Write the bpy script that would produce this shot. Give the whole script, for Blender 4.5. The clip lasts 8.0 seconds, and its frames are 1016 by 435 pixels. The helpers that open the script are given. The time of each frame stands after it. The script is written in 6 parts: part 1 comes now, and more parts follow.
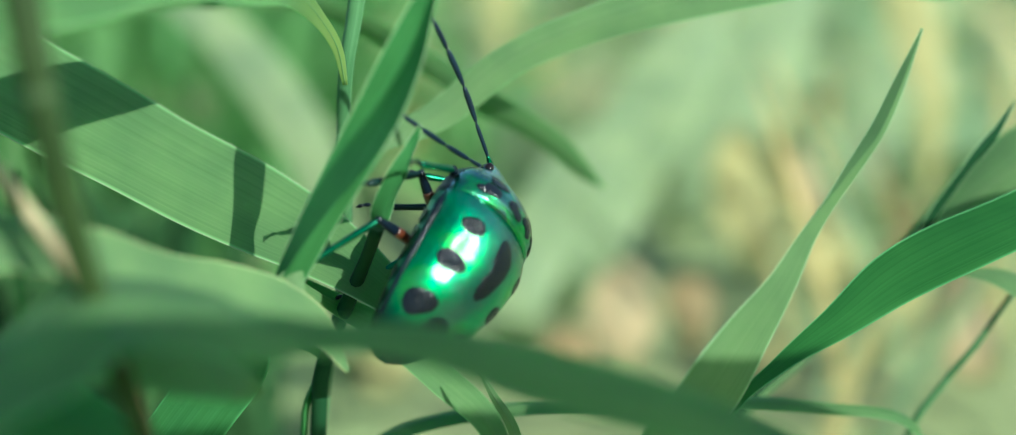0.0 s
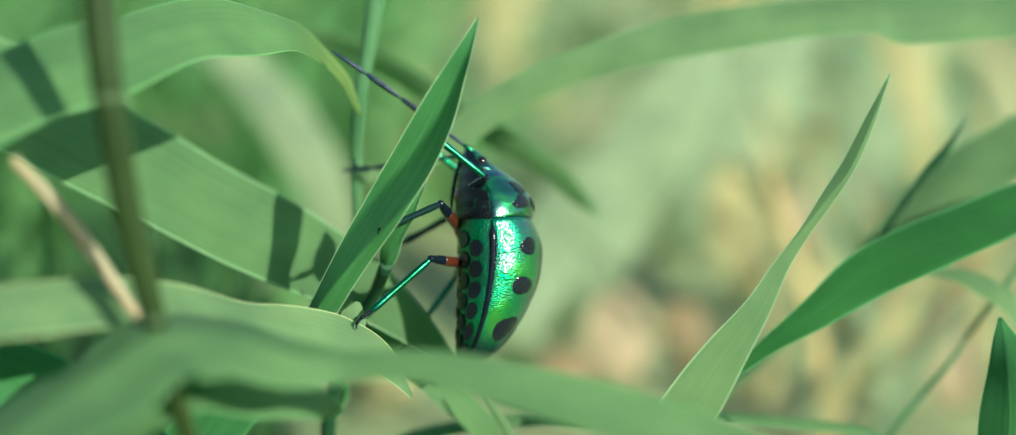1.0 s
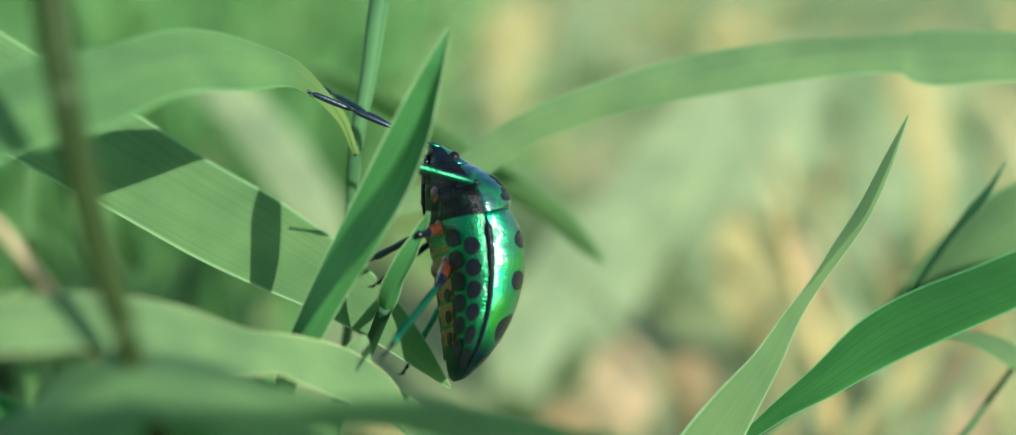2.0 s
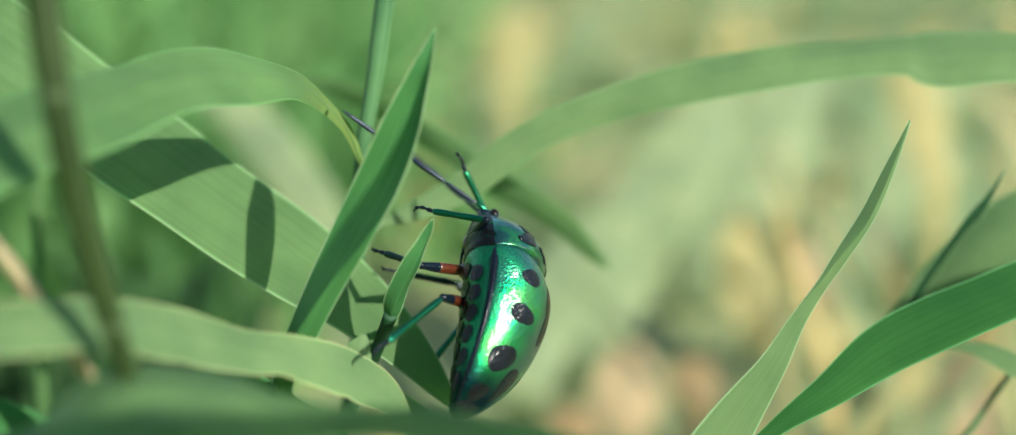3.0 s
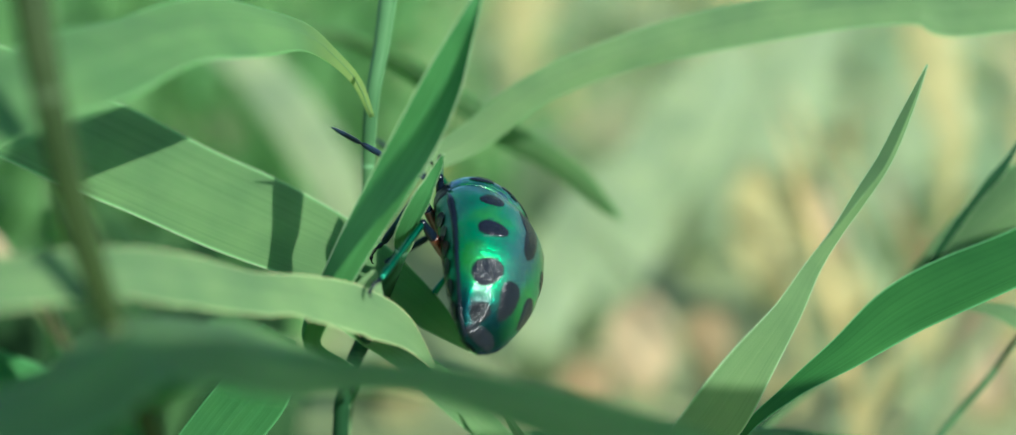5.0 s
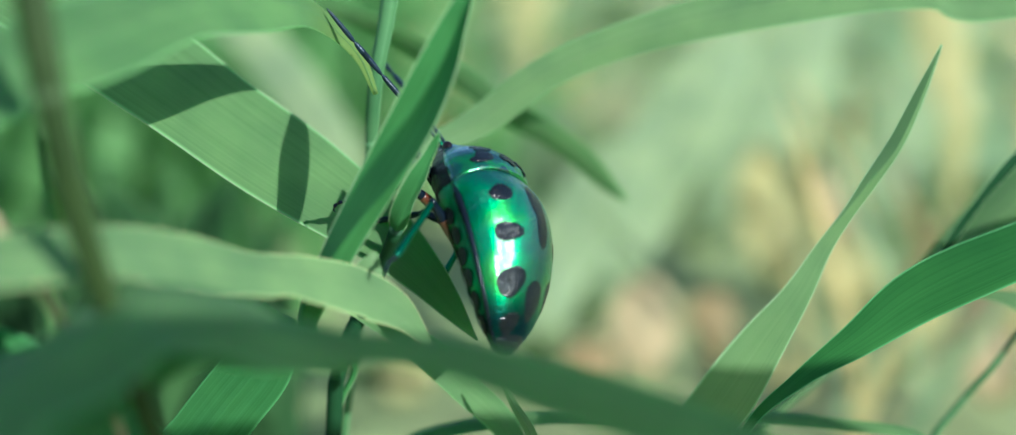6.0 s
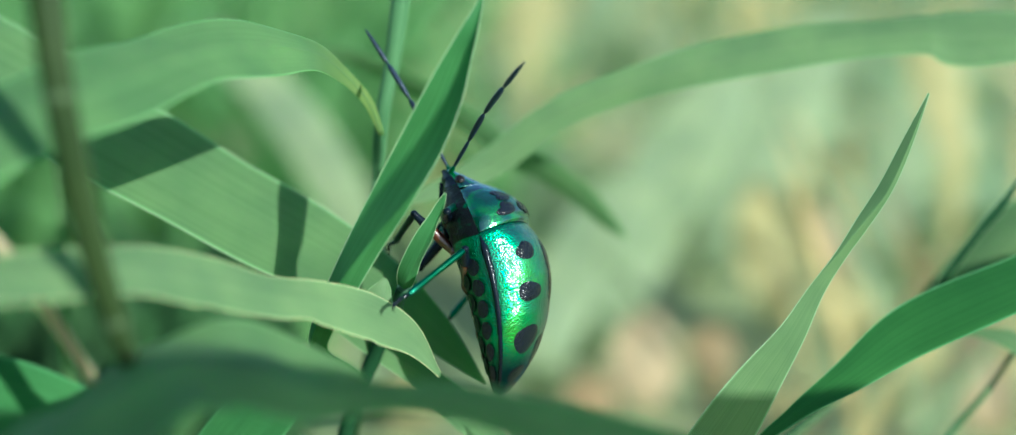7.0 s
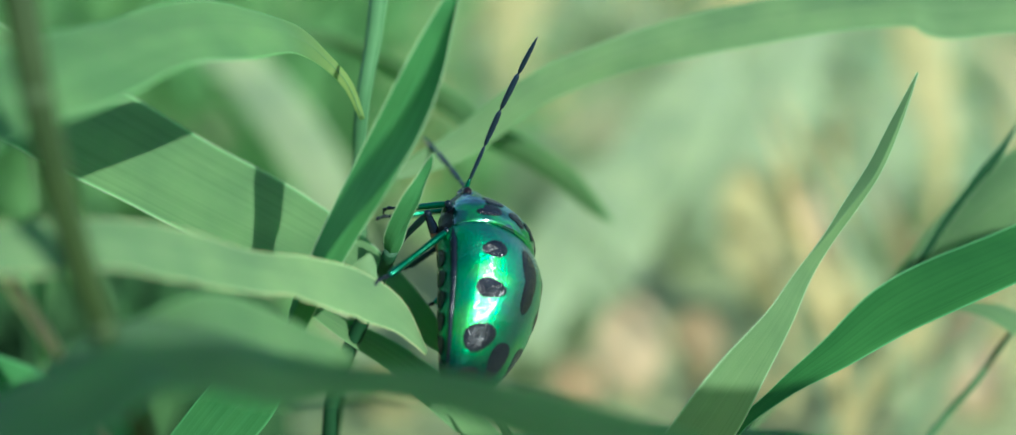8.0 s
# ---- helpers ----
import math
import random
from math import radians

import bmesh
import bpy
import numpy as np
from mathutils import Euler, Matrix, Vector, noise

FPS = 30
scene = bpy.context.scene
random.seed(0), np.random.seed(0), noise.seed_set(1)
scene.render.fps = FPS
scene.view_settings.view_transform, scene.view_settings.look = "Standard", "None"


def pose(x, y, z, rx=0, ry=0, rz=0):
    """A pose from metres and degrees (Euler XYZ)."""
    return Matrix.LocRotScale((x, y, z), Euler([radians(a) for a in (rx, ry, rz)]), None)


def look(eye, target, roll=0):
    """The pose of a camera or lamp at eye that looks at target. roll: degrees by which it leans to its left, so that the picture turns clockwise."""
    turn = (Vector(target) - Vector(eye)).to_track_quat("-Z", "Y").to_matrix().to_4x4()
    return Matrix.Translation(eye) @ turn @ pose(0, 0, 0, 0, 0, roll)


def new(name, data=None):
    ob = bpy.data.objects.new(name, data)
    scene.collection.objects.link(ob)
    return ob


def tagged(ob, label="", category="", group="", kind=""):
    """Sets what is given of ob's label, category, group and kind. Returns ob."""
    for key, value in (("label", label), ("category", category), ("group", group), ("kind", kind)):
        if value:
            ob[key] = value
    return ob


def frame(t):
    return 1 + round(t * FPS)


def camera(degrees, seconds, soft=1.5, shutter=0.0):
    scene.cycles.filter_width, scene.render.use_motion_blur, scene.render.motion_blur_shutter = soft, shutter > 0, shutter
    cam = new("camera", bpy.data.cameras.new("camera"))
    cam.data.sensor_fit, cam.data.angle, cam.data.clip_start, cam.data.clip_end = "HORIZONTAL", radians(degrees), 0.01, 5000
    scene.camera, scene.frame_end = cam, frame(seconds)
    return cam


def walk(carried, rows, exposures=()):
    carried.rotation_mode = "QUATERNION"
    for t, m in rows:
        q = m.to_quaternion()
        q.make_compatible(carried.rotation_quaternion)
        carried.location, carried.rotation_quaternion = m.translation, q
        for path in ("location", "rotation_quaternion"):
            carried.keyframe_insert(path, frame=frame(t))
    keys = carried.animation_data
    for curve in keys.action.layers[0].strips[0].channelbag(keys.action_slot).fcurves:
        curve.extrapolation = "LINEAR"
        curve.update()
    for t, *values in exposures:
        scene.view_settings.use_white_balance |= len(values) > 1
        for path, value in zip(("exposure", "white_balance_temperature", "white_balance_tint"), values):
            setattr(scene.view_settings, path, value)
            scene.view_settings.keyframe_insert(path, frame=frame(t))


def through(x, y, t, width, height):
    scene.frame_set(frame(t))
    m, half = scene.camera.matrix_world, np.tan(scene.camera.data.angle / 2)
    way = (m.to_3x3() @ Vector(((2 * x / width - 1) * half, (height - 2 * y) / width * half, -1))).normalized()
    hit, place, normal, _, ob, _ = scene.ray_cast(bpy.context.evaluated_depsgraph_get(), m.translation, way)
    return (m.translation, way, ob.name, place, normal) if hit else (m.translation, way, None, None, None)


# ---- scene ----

MM = 0.001


def mm_rows(rows):
    """Rows of seconds, millimetres and degrees as rows of seconds and poses."""
    return [(t, pose(x * MM, y * MM, z * MM, rx, ry, rz)) for t, x, y, z, rx, ry, rz in rows]


# ---- camera ----
cam = camera(36.0, 8.0, soft=1.2)
cam.data.dof.use_dof = True
cam.data.dof.focus_distance = 0.1072
cam.data.dof.aperture_fstop = 12.5
CAMERA = [(0, 0.00, -104.87, 90.63, 73.22, 0.77, -1.25), (0.2, 0.00, -106.13, 90.96, 72.83, 0.34, -1.51), (0.5, 0.00, -108.33, 91.55, 73.19, 0.84, -0.87), (0.8, 0.00, -111.42, 92.38, 73.37, 0.16, -1.43), (1, 0.00, -112.75, 92.74, 74.20, -0.04, -0.93), (1.2, 0.00, -110.83, 92.22, 74.93, -0.40, -0.84), (1.5, 0.00, -108.77, 91.67, 74.37, -0.80, -0.35), (1.7, 0.00, -107.00, 91.20, 75.15, -0.84, -0.70), (2.8, 0.00, -108.13, 91.50, 76.36, 0.05, -0.37), (3, 0.00, -108.43, 91.58, 76.13, -0.07, -0.66), (3.5, 0.00, -106.07, 90.95, 74.47, -1.49, -1.03), (3.8, 0.00, -105.55, 90.81, 74.93, 0.01, -0.50), (4, 0.00, -105.77, 90.87, 74.73, -0.27, 0.03), (4.2, 0.00, -104.62, 90.56, 74.41, 0.43, 0.07), (5.3, 0.00, -107.98, 91.46, 74.37, 0.01, -0.48), (5.5, 0.00, -106.52, 91.07, 73.85, -0.13, -0.53), (6, 0.00, -106.35, 91.02, 73.64, -0.22, -0.02), (6.5, 0.00, -104.92, 90.64, 73.41, -0.06, -0.30), (7, 0.00, -110.00, 92.00, 75.00, -0.00, 0.00), (7.5, 0.00, -109.04, 91.74, 74.68, -0.06, -1.03), (8, 0.00, -107.55, 91.34, 74.46, 0.16, -0.65)]
walk(cam, mm_rows(CAMERA), [(0.0, 0.34, 5880, -13), (0.5, 0.31, 6150, -9), (1.5, 0.34, 6170, -4), (3.5, 0.3, 6600, 4), (4.2, 0.28, 6600, 5), (5.3, 0.34, 5720, -5), (8.0, 0.32, 5620, -5)])

# ---- light ----
TO_SUN = Vector((0.72, -0.867, 0.627)).normalized()
world = bpy.data.worlds.new("sky")
scene.world = world
world.use_nodes = True
wn = world.node_tree.nodes
sky = wn.new("ShaderNodeTexSky")
sky.sky_type, sky.sun_disc = "NISHITA", False
sky.sun_elevation = math.asin(TO_SUN.z)
sky.sun_rotation = math.atan2(TO_SUN.x, TO_SUN.y)
wn["Background"].inputs["Strength"].default_value = 0.132
world.node_tree.links.new(sky.outputs[0], wn["Background"].inputs["Color"])
sun = new("sun", bpy.data.lights.new("sun", "SUN"))
sun.data.energy, sun.data.angle, sun.data.color = 4.7, radians(0.53), (1.0, 0.95, 0.86)
sun.matrix_world = look(TO_SUN, (0, 0, 0))


# ---- materials ----
def material(name, rough=0.5, metal=0.0, spec=0.5):
    m = bpy.data.materials.new(name)
    m.use_nodes = True
    b = m.node_tree.nodes["Principled BSDF"]
    b.inputs["Roughness"].default_value = rough
    b.inputs["Metallic"].default_value = metal
    b.inputs["Specular IOR Level"].default_value = spec
    return m, m.node_tree.nodes, m.node_tree.links, b


def node(nodes, kind, **settings):
    n = nodes.new(kind)
    for key, value in settings.items():
        n.inputs[key].default_value = value
    return n


def ramp(nodes, stops):
    r = nodes.new("ShaderNodeValToRGB")
    el = r.color_ramp.elements
    while len(el) < len(stops):
        el.new(0.5)
    for e, (p, c) in zip(el, stops):
        e.position, e.color = p, (*c, 1)
    return r


def mix_colour(nodes, links, fac, a, b, blend="MIX"):
    m = nodes.new("ShaderNodeMix")
    m.data_type, m.blend_type = "RGBA", blend
    for sock, value in ((m.inputs[0], fac), (m.inputs[6], a), (m.inputs[7], b)):
        if isinstance(value, (int, float)):
            sock.default_value = value
        elif isinstance(value, tuple):
            sock.default_value = (*value, 1)
        else:
            links.new(value, sock)
    return m.outputs[2]


def leaf_material(name, light, dark, through=0.42, rough=0.42, veins=26.0, dry=None, vary=0.0, lets=(1.0, 1.15, 0.55)):
    """Grass leaf: parallel veins along the blade, blotches, a waxy sheen and light let through."""
    m, n, l, b = material(name, rough, 0, 0.09)
    uv = n.new("ShaderNodeUVMap")
    sep = n.new("ShaderNodeSeparateXYZ")
    l.new(uv.outputs[0], sep.inputs[0])
    vein = n.new("ShaderNodeMath")
    vein.operation = "MULTIPLY"
    vein.inputs[1].default_value = veins * 2 * math.pi
    l.new(sep.outputs[0], vein.inputs[0])
    wave = n.new("ShaderNodeMath")
    wave.operation = "SINE"
    l.new(vein.outputs[0], wave.inputs[0])
    stretch = n.new("ShaderNodeMapping")
    stretch.inputs["Scale"].default_value = (26, 2.2, 1)
    l.new(uv.outputs[0], stretch.inputs[0])
    streak = node(n, "ShaderNodeTexNoise", Scale=1.0, Detail=4.0, Roughness=0.6)
    l.new(stretch.outputs[0], streak.inputs["Vector"])
    geo = n.new("ShaderNodeTexCoord")
    blotch = node(n, "ShaderNodeTexNoise", Scale=160.0, Detail=3.0)
    l.new(geo.outputs["Object"], blotch.inputs["Vector"])
    fine = node(n, "ShaderNodeTexNoise", Scale=2600.0, Detail=2.0)
    l.new(geo.outputs["Object"], fine.inputs["Vector"])
    base = ramp(n, [(0.3, dark), (0.7, light)])
    l.new(streak.outputs[0], base.inputs[0])
    blot = ramp(n, [(0.35, (0.75, 0.8, 0.75)), (0.7, (1.1, 1.05, 0.95))])
    l.new(blotch.outputs[0], blot.inputs[0])
    col = mix_colour(n, l, 1.0, base.outputs[0], blot.outputs[0], "MULTIPLY")
    paler = tuple(min(1, c * 1.35 + 0.015) for c in light)
    veinmask = ramp(n, [(0.72, (0, 0, 0)), (1.0, (0.1, 0.1, 0.1))])
    l.new(wave.outputs[0], veinmask.inputs[0])
    col = mix_colour(n, l, veinmask.outputs[0], col, paler)
    edge = n.new("ShaderNodeMath")
    edge.operation = "PINGPONG"
    edge.inputs[1].default_value = 0.5
    l.new(sep.outputs[0], edge.inputs[0])
    rim = ramp(n, [(0.012, (0.55, 0.55, 0.55)), (0.035, (0, 0, 0))])
    l.new(edge.outputs[0], rim.inputs[0])
    col = mix_colour(n, l, rim.outputs[0], col, tuple(min(1, c * 1.7 + 0.05) for c in light))
    speck_map = n.new("ShaderNodeMapping")
    speck_map.inputs["Scale"].default_value = (26, 60, 1)
    l.new(uv.outputs[0], speck_map.inputs[0])
    speck = node(n, "ShaderNodeTexNoise", Scale=1.0, Detail=5.0, Roughness=0.75)
    l.new(speck_map.outputs[0], speck.inputs["Vector"])
    flecks = ramp(n, [(0.66, (0, 0, 0)), (0.74, (0.5, 0.5, 0.5))])
    l.new(speck.outputs[0], flecks.inputs[0])
    col = mix_colour(n, l, flecks.outputs[0], col, tuple(min(1, c * 1.5 + 0.06) for c in light))
    if dry:
        tipmask = ramp(n, [(0.915, (0, 0, 0)), (0.975, (0.8, 0.8, 0.8))])
        l.new(sep.outputs[1], tipmask.inputs[0])
        col = mix_colour(n, l, tipmask.outputs[0], col, dry)
    if vary:
        geom = n.new("ShaderNodeNewGeometry")
        var = ramp(n, [(0.0, (1 - vary, 1 - vary * 0.7, 1 - vary)), (1.0, (1 + vary, 1 + vary * 0.6, 1 + vary * 0.3))])
        l.new(geom.outputs["Random Per Island"], var.inputs[0])
        col = mix_colour(n, l, 1.0, col, var.outputs[0], "MULTIPLY")
    l.new(col, b.inputs["Base Color"])
    bump = node(n, "ShaderNodeBump", Strength=0.1, Distance=0.00006)
    add = n.new("ShaderNodeMath")
    add.operation = "ADD"
    l.new(wave.outputs[0], add.inputs[0])
    l.new(fine.outputs[0], add.inputs[1])
    l.new(add.outputs[0], bump.inputs["Height"])
    l.new(bump.outputs[0], b.inputs["Normal"])
    tr = n.new("ShaderNodeBsdfTranslucent")
    l.new(mix_colour(n, l, 1.0, col, lets, "MULTIPLY"), tr.inputs["Color"])
    mixer = n.new("ShaderNodeMixShader")
    mixer.inputs[0].default_value = through
    l.new(b.outputs[0], mixer.inputs[1])
    l.new(tr.outputs[0], mixer.inputs[2])
    l.new(mixer.outputs[0], n["Material Output"].inputs["Surface"])
    return m


FRESH_LIGHT = (0.75, 1.75, 0.4)
LEAF = leaf_material("grass_leaf_green", (0.228, 0.358, 0.18), (0.169, 0.283, 0.133), through=0.5, lets=FRESH_LIGHT)
LEAF_FRESH = leaf_material("grass_leaf_fresh", (0.06, 0.20, 0.055), (0.04, 0.15, 0.04), through=0.3, lets=FRESH_LIGHT)
LEAF_MID = leaf_material("grass_leaf_mid", (0.095, 0.275, 0.105), (0.065, 0.205, 0.068), through=0.34, lets=FRESH_LIGHT)
# deep green of the thin blade; on the shoot's stem it stands for shade
LEAF_DEEP_AND_SHADED = leaf_material("grass_leaf_deep_and_shaded", (0.021, 0.075, 0.033), (0.014, 0.052, 0.022), through=0.12, rough=0.55)
LEAF_PALE = leaf_material("grass_leaf_pale", (0.232, 0.34, 0.178), (0.18, 0.285, 0.138), lets=FRESH_LIGHT)
LEAF_WORN = leaf_material("grass_leaf_worn", (0.285, 0.40, 0.215), (0.21, 0.32, 0.16), lets=FRESH_LIGHT)
LEAF_YELLOW_TIP = leaf_material("grass_leaf_yellow_tip", (0.233, 0.378, 0.183), (0.178, 0.311, 0.139), dry=(0.30, 0.37, 0.12), through=0.5, lets=FRESH_LIGHT)
LEAF_EDGE = leaf_material("pale_leaf_edge", (0.33, 0.44, 0.27), (0.27, 0.38, 0.21), veins=2)
STEM = leaf_material("grass_stem", (0.115, 0.25, 0.115), (0.07, 0.17, 0.075), through=0.1, veins=8)
# old brownish green, darkened further for the shade the stalk stands in
STALK_SHADED = leaf_material("old_shaded_stalk", (0.046, 0.078, 0.024), (0.026, 0.046, 0.014), through=0.08, veins=8)
STRAW = leaf_material("straw", (0.62, 0.52, 0.36), (0.42, 0.31, 0.19), through=0.2, veins=9)
DRY = leaf_material("brown_dry_leaf", (0.38, 0.29, 0.17), (0.28, 0.21, 0.13), through=0.3, veins=16, vary=0.25)
DRY_TAN = leaf_material("tan_dry_leaf", (0.58, 0.52, 0.28), (0.48, 0.42, 0.20), through=0.3, veins=12)
DRY_PEACH = leaf_material("peach_dry_leaf", (0.66, 0.50, 0.33), (0.55, 0.41, 0.26), through=0.3, veins=12)
FIELD = leaf_material("far_grass", (0.215, 0.41, 0.19), (0.16, 0.335, 0.145), through=0.4, veins=10, vary=0.3)
FIELD_PALE = leaf_material("far_pale_grass", (0.40, 0.49, 0.36), (0.35, 0.45, 0.31), through=0.5, veins=10, vary=0.2)
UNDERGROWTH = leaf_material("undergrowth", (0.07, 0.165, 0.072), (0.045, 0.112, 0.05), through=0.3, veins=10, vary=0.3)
FIELD_STRAW = leaf_material("far_straw", (0.72, 0.60, 0.36), (0.58, 0.46, 0.25), through=0.3, veins=8, vary=0.25)

SOIL, n, l, b = material("soil_and_litter", 0.9, 0, 0.2)
co = n.new("ShaderNodeTexCoord")
big = node(n, "ShaderNodeTexNoise", Scale=9.0, Detail=4.0)
small = node(n, "ShaderNodeTexNoise", Scale=120.0, Detail=6.0, Roughness=0.7)
for s in (big, small):
    l.new(co.outputs["Object"], s.inputs["Vector"])
r1 = ramp(n, [(0.35, (0.30, 0.40, 0.18)), (0.52, (0.38, 0.42, 0.20)), (0.70, (0.44, 0.40, 0.20))])
l.new(big.outputs[0], r1.inputs[0])
r2 = ramp(n, [(0.3, (0.75, 0.75, 0.75)), (0.7, (1.1, 1.08, 1.05))])
l.new(small.outputs[0], r2.inputs[0])
l.new(mix_colour(n, l, 1.0, r1.outputs[0], r2.outputs[0], "MULTIPLY"), b.inputs["Base Color"])
bump = node(n, "ShaderNodeBump", Strength=0.6, Distance=0.004)
l.new(small.outputs[0], bump.inputs["Height"])
l.new(bump.outputs[0], b.inputs["Normal"])


def shell_material(name, stops, rough=0.22, metal=0.85, pits=1.0, scale=260.0, middle=None, coat=1.0, spec=0.6, tail=None, edge=None, gloss=0.28):
    """Metallic cuticle: interference colours that drift over the body, with fine pits."""
    m, n, l, b = material(name, rough, metal, spec)
    co = n.new("ShaderNodeTexCoord")
    drift = node(n, "ShaderNodeTexNoise", Scale=scale, Detail=2.0)
    pit = node(n, "ShaderNodeTexVoronoi", Scale=7400.0)
    l.new(co.outputs["Object"], drift.inputs["Vector"])
    l.new(co.outputs["Object"], pit.inputs["Vector"])
    r = ramp(n, stops)
    l.new(drift.outputs[0], r.inputs[0])
    dots = ramp(n, [(0.06, (0.3, 0.4, 0.42)), (0.45, (1.12, 1.08, 1))])
    l.new(pit.outputs["Distance"], dots.inputs[0])
    col = r.outputs[0]
    if middle:  # bluer along the midline of the back: dark reflections put into the colour
        xyz = n.new("ShaderNodeSeparateXYZ")
        l.new(co.outputs["Object"], xyz.inputs[0])
        away = n.new("ShaderNodeMath")
        away.operation = "ABSOLUTE"
        l.new(xyz.outputs[0], away.inputs[0])
        far_off = n.new("ShaderNodeMath")
        far_off.operation = "MULTIPLY"
        far_off.inputs[1].default_value = 250.0
        l.new(away.outputs[0], far_off.inputs[0])
        band = ramp(n, [(0.06, (0.8, 0.8, 0.8)), (0.42, (0, 0, 0))])
        l.new(far_off.outputs[0], band.inputs[0])
        col = mix_colour(n, l, band.outputs[0], col, middle)
    if tail:  # blackish towards the tail, with an uneven border
        along = n.new("ShaderNodeSeparateXYZ")
        l.new(co.outputs["Object"], along.inputs[0])
        wave = n.new("ShaderNodeMath")
        wave.operation = "MULTIPLY_ADD"
        wave.inputs[1].default_value = 0.0016
        l.new(drift.outputs[0], wave.inputs[0])
        l.new(along.outputs[1], wave.inputs[2])
        reach = n.new("ShaderNodeMapRange")
        for i, v in enumerate((-0.0061, -0.0037, 0.92, 0.0)):
            reach.inputs[1 + i].default_value = v
        l.new(wave.outputs[0], reach.inputs[0])
        col = mix_colour(n, l, reach.outputs[0], col, tail)
        dull = n.new("ShaderNodeMath")
        dull.operation = "MULTIPLY_ADD"
        dull.inputs[1].default_value, dull.inputs[2].default_value = -coat, coat
        l.new(reach.outputs[0], dull.inputs[0])
        l.new(dull.outputs[0], b.inputs["Coat Weight"])
    l.new(mix_colour(n, l, 1.0, col, dots.outputs[0], "MULTIPLY"), b.inputs["Base Color"])
    bump = node(n, "ShaderNodeBump", Strength=0.5 * pits, Distance=0.00009)
    l.new(pit.outputs["Distance"], bump.inputs["Height"])
    l.new(bump.outputs[0], b.inputs["Normal"])
    b.inputs["Coat Weight"].default_value = coat
    if edge:  # the metal turns bluer where it is seen aslant
        b.inputs["Specular Tint"].default_value = (*edge, 1)
    dents = node(n, "ShaderNodeTexNoise", Scale=520.0, Detail=1.5)
    l.new(co.outputs["Object"], dents.inputs["Vector"])
    uneven = node(n, "ShaderNodeBump", Strength=0.36, Distance=0.0005)
    l.new(dents.outputs[0], uneven.inputs["Height"])
    ripple = node(n, "ShaderNodeBump", Strength=0.35 * pits, Distance=0.00009)
    l.new(pit.outputs["Distance"], ripple.inputs["Height"])
    l.new(uneven.outputs[0], ripple.inputs["Normal"])
    l.new(ripple.outputs[0], b.inputs["Coat Normal"])
    b.inputs["Coat Roughness"].default_value = gloss
    b.inputs["Coat IOR"].default_value = 2.1
    return m


GREEN = shell_material("green_metal_shell", [(0.3, (0.0, 0.18, 0.10)), (0.5, (0.0, 0.37, 0.11)), (0.62, (0.05, 0.46, 0.04)), (0.75, (0.0, 0.20, 0.15))], 0.27, 0.8, middle=(0.0, 0.07, 0.085), coat=1.0, tail=(0.002, 0.02, 0.03), edge=(0.1, 0.45, 1.0), gloss=0.16)
TEAL = shell_material("teal_metal_shell", [(0.3, (0.0, 0.08, 0.07)), (0.44, (0.0, 0.22, 0.10)), (0.52, (0.02, 0.40, 0.06)), (0.6, (0.002, 0.06, 0.09)), (0.75, (0.0, 0.20, 0.12))], 0.22, pits=0.5, scale=420.0, coat=1.0, edge=(0.1, 0.4, 1.0), gloss=0.2)
BELLY = shell_material("dark_green_belly", [(0.3, (0.0, 0.12, 0.05)), (0.55, (0.0, 0.26, 0.09)), (0.75, (0.0, 0.20, 0.14))], 0.24, coat=0.35, tail=(0.002, 0.02, 0.03))
BELLY_TAN = shell_material("tan_belly", [(0.3, (0.26, 0.13, 0.025)), (0.7, (0.30, 0.16, 0.035))], 0.4, 0.2, coat=0.1)
BLACK = shell_material("black_cuticle", [(0.3, (0.004, 0.005, 0.009)), (0.7, (0.008, 0.011, 0.022))], 0.16, 0.0, pits=1.2, coat=0.0, spec=0.36)
FLECKED = shell_material("flecked_thorax", [(0.35, (0.004, 0.005, 0.007)), (0.58, (0.006, 0.008, 0.01)), (0.68, (0.002, 0.09, 0.04)), (0.75, (0.01, 0.012, 0.01))], 0.36, 0.3, scale=900.0, coat=0.0, spec=0.28)
BLUEBLACK = shell_material("blue_black_cuticle", [(0.3, (0.004, 0.006, 0.012)), (0.7, (0.007, 0.016, 0.032))], 0.2, 0.1, pits=0.35, coat=0.0, spec=0.28)
FEELER = shell_material("blue_black_feeler", [(0.3, (0.007, 0.016, 0.036)), (0.7, (0.012, 0.03, 0.065))], 0.34, 0.25, pits=0.3, coat=0.0, spec=0.55)
TIBIA = shell_material("green_metal_leg", [(0.3, (0.0, 0.12, 0.08)), (0.7, (0.008, 0.16, 0.045))], 0.28, pits=0.2, coat=0.1)
DARK_TIBIA = shell_material("dark_green_leg", [(0.3, (0.003, 0.012, 0.016)), (0.7, (0.004, 0.035, 0.026))], 0.4, 0.2, pits=0.2, coat=0.0, spec=0.3)
RUST = shell_material("rust_red_leg", [(0.3, (0.07, 0.015, 0.006)), (0.7, (0.125, 0.028, 0.01))], 0.3, 0.1, pits=0.25, coat=0.4)
EYE, n, l, b = material("dark_red_eye", 0.08, 0, 0.6)
b.inputs["Base Color"].default_value = (0.009, 0.004, 0.004, 1)


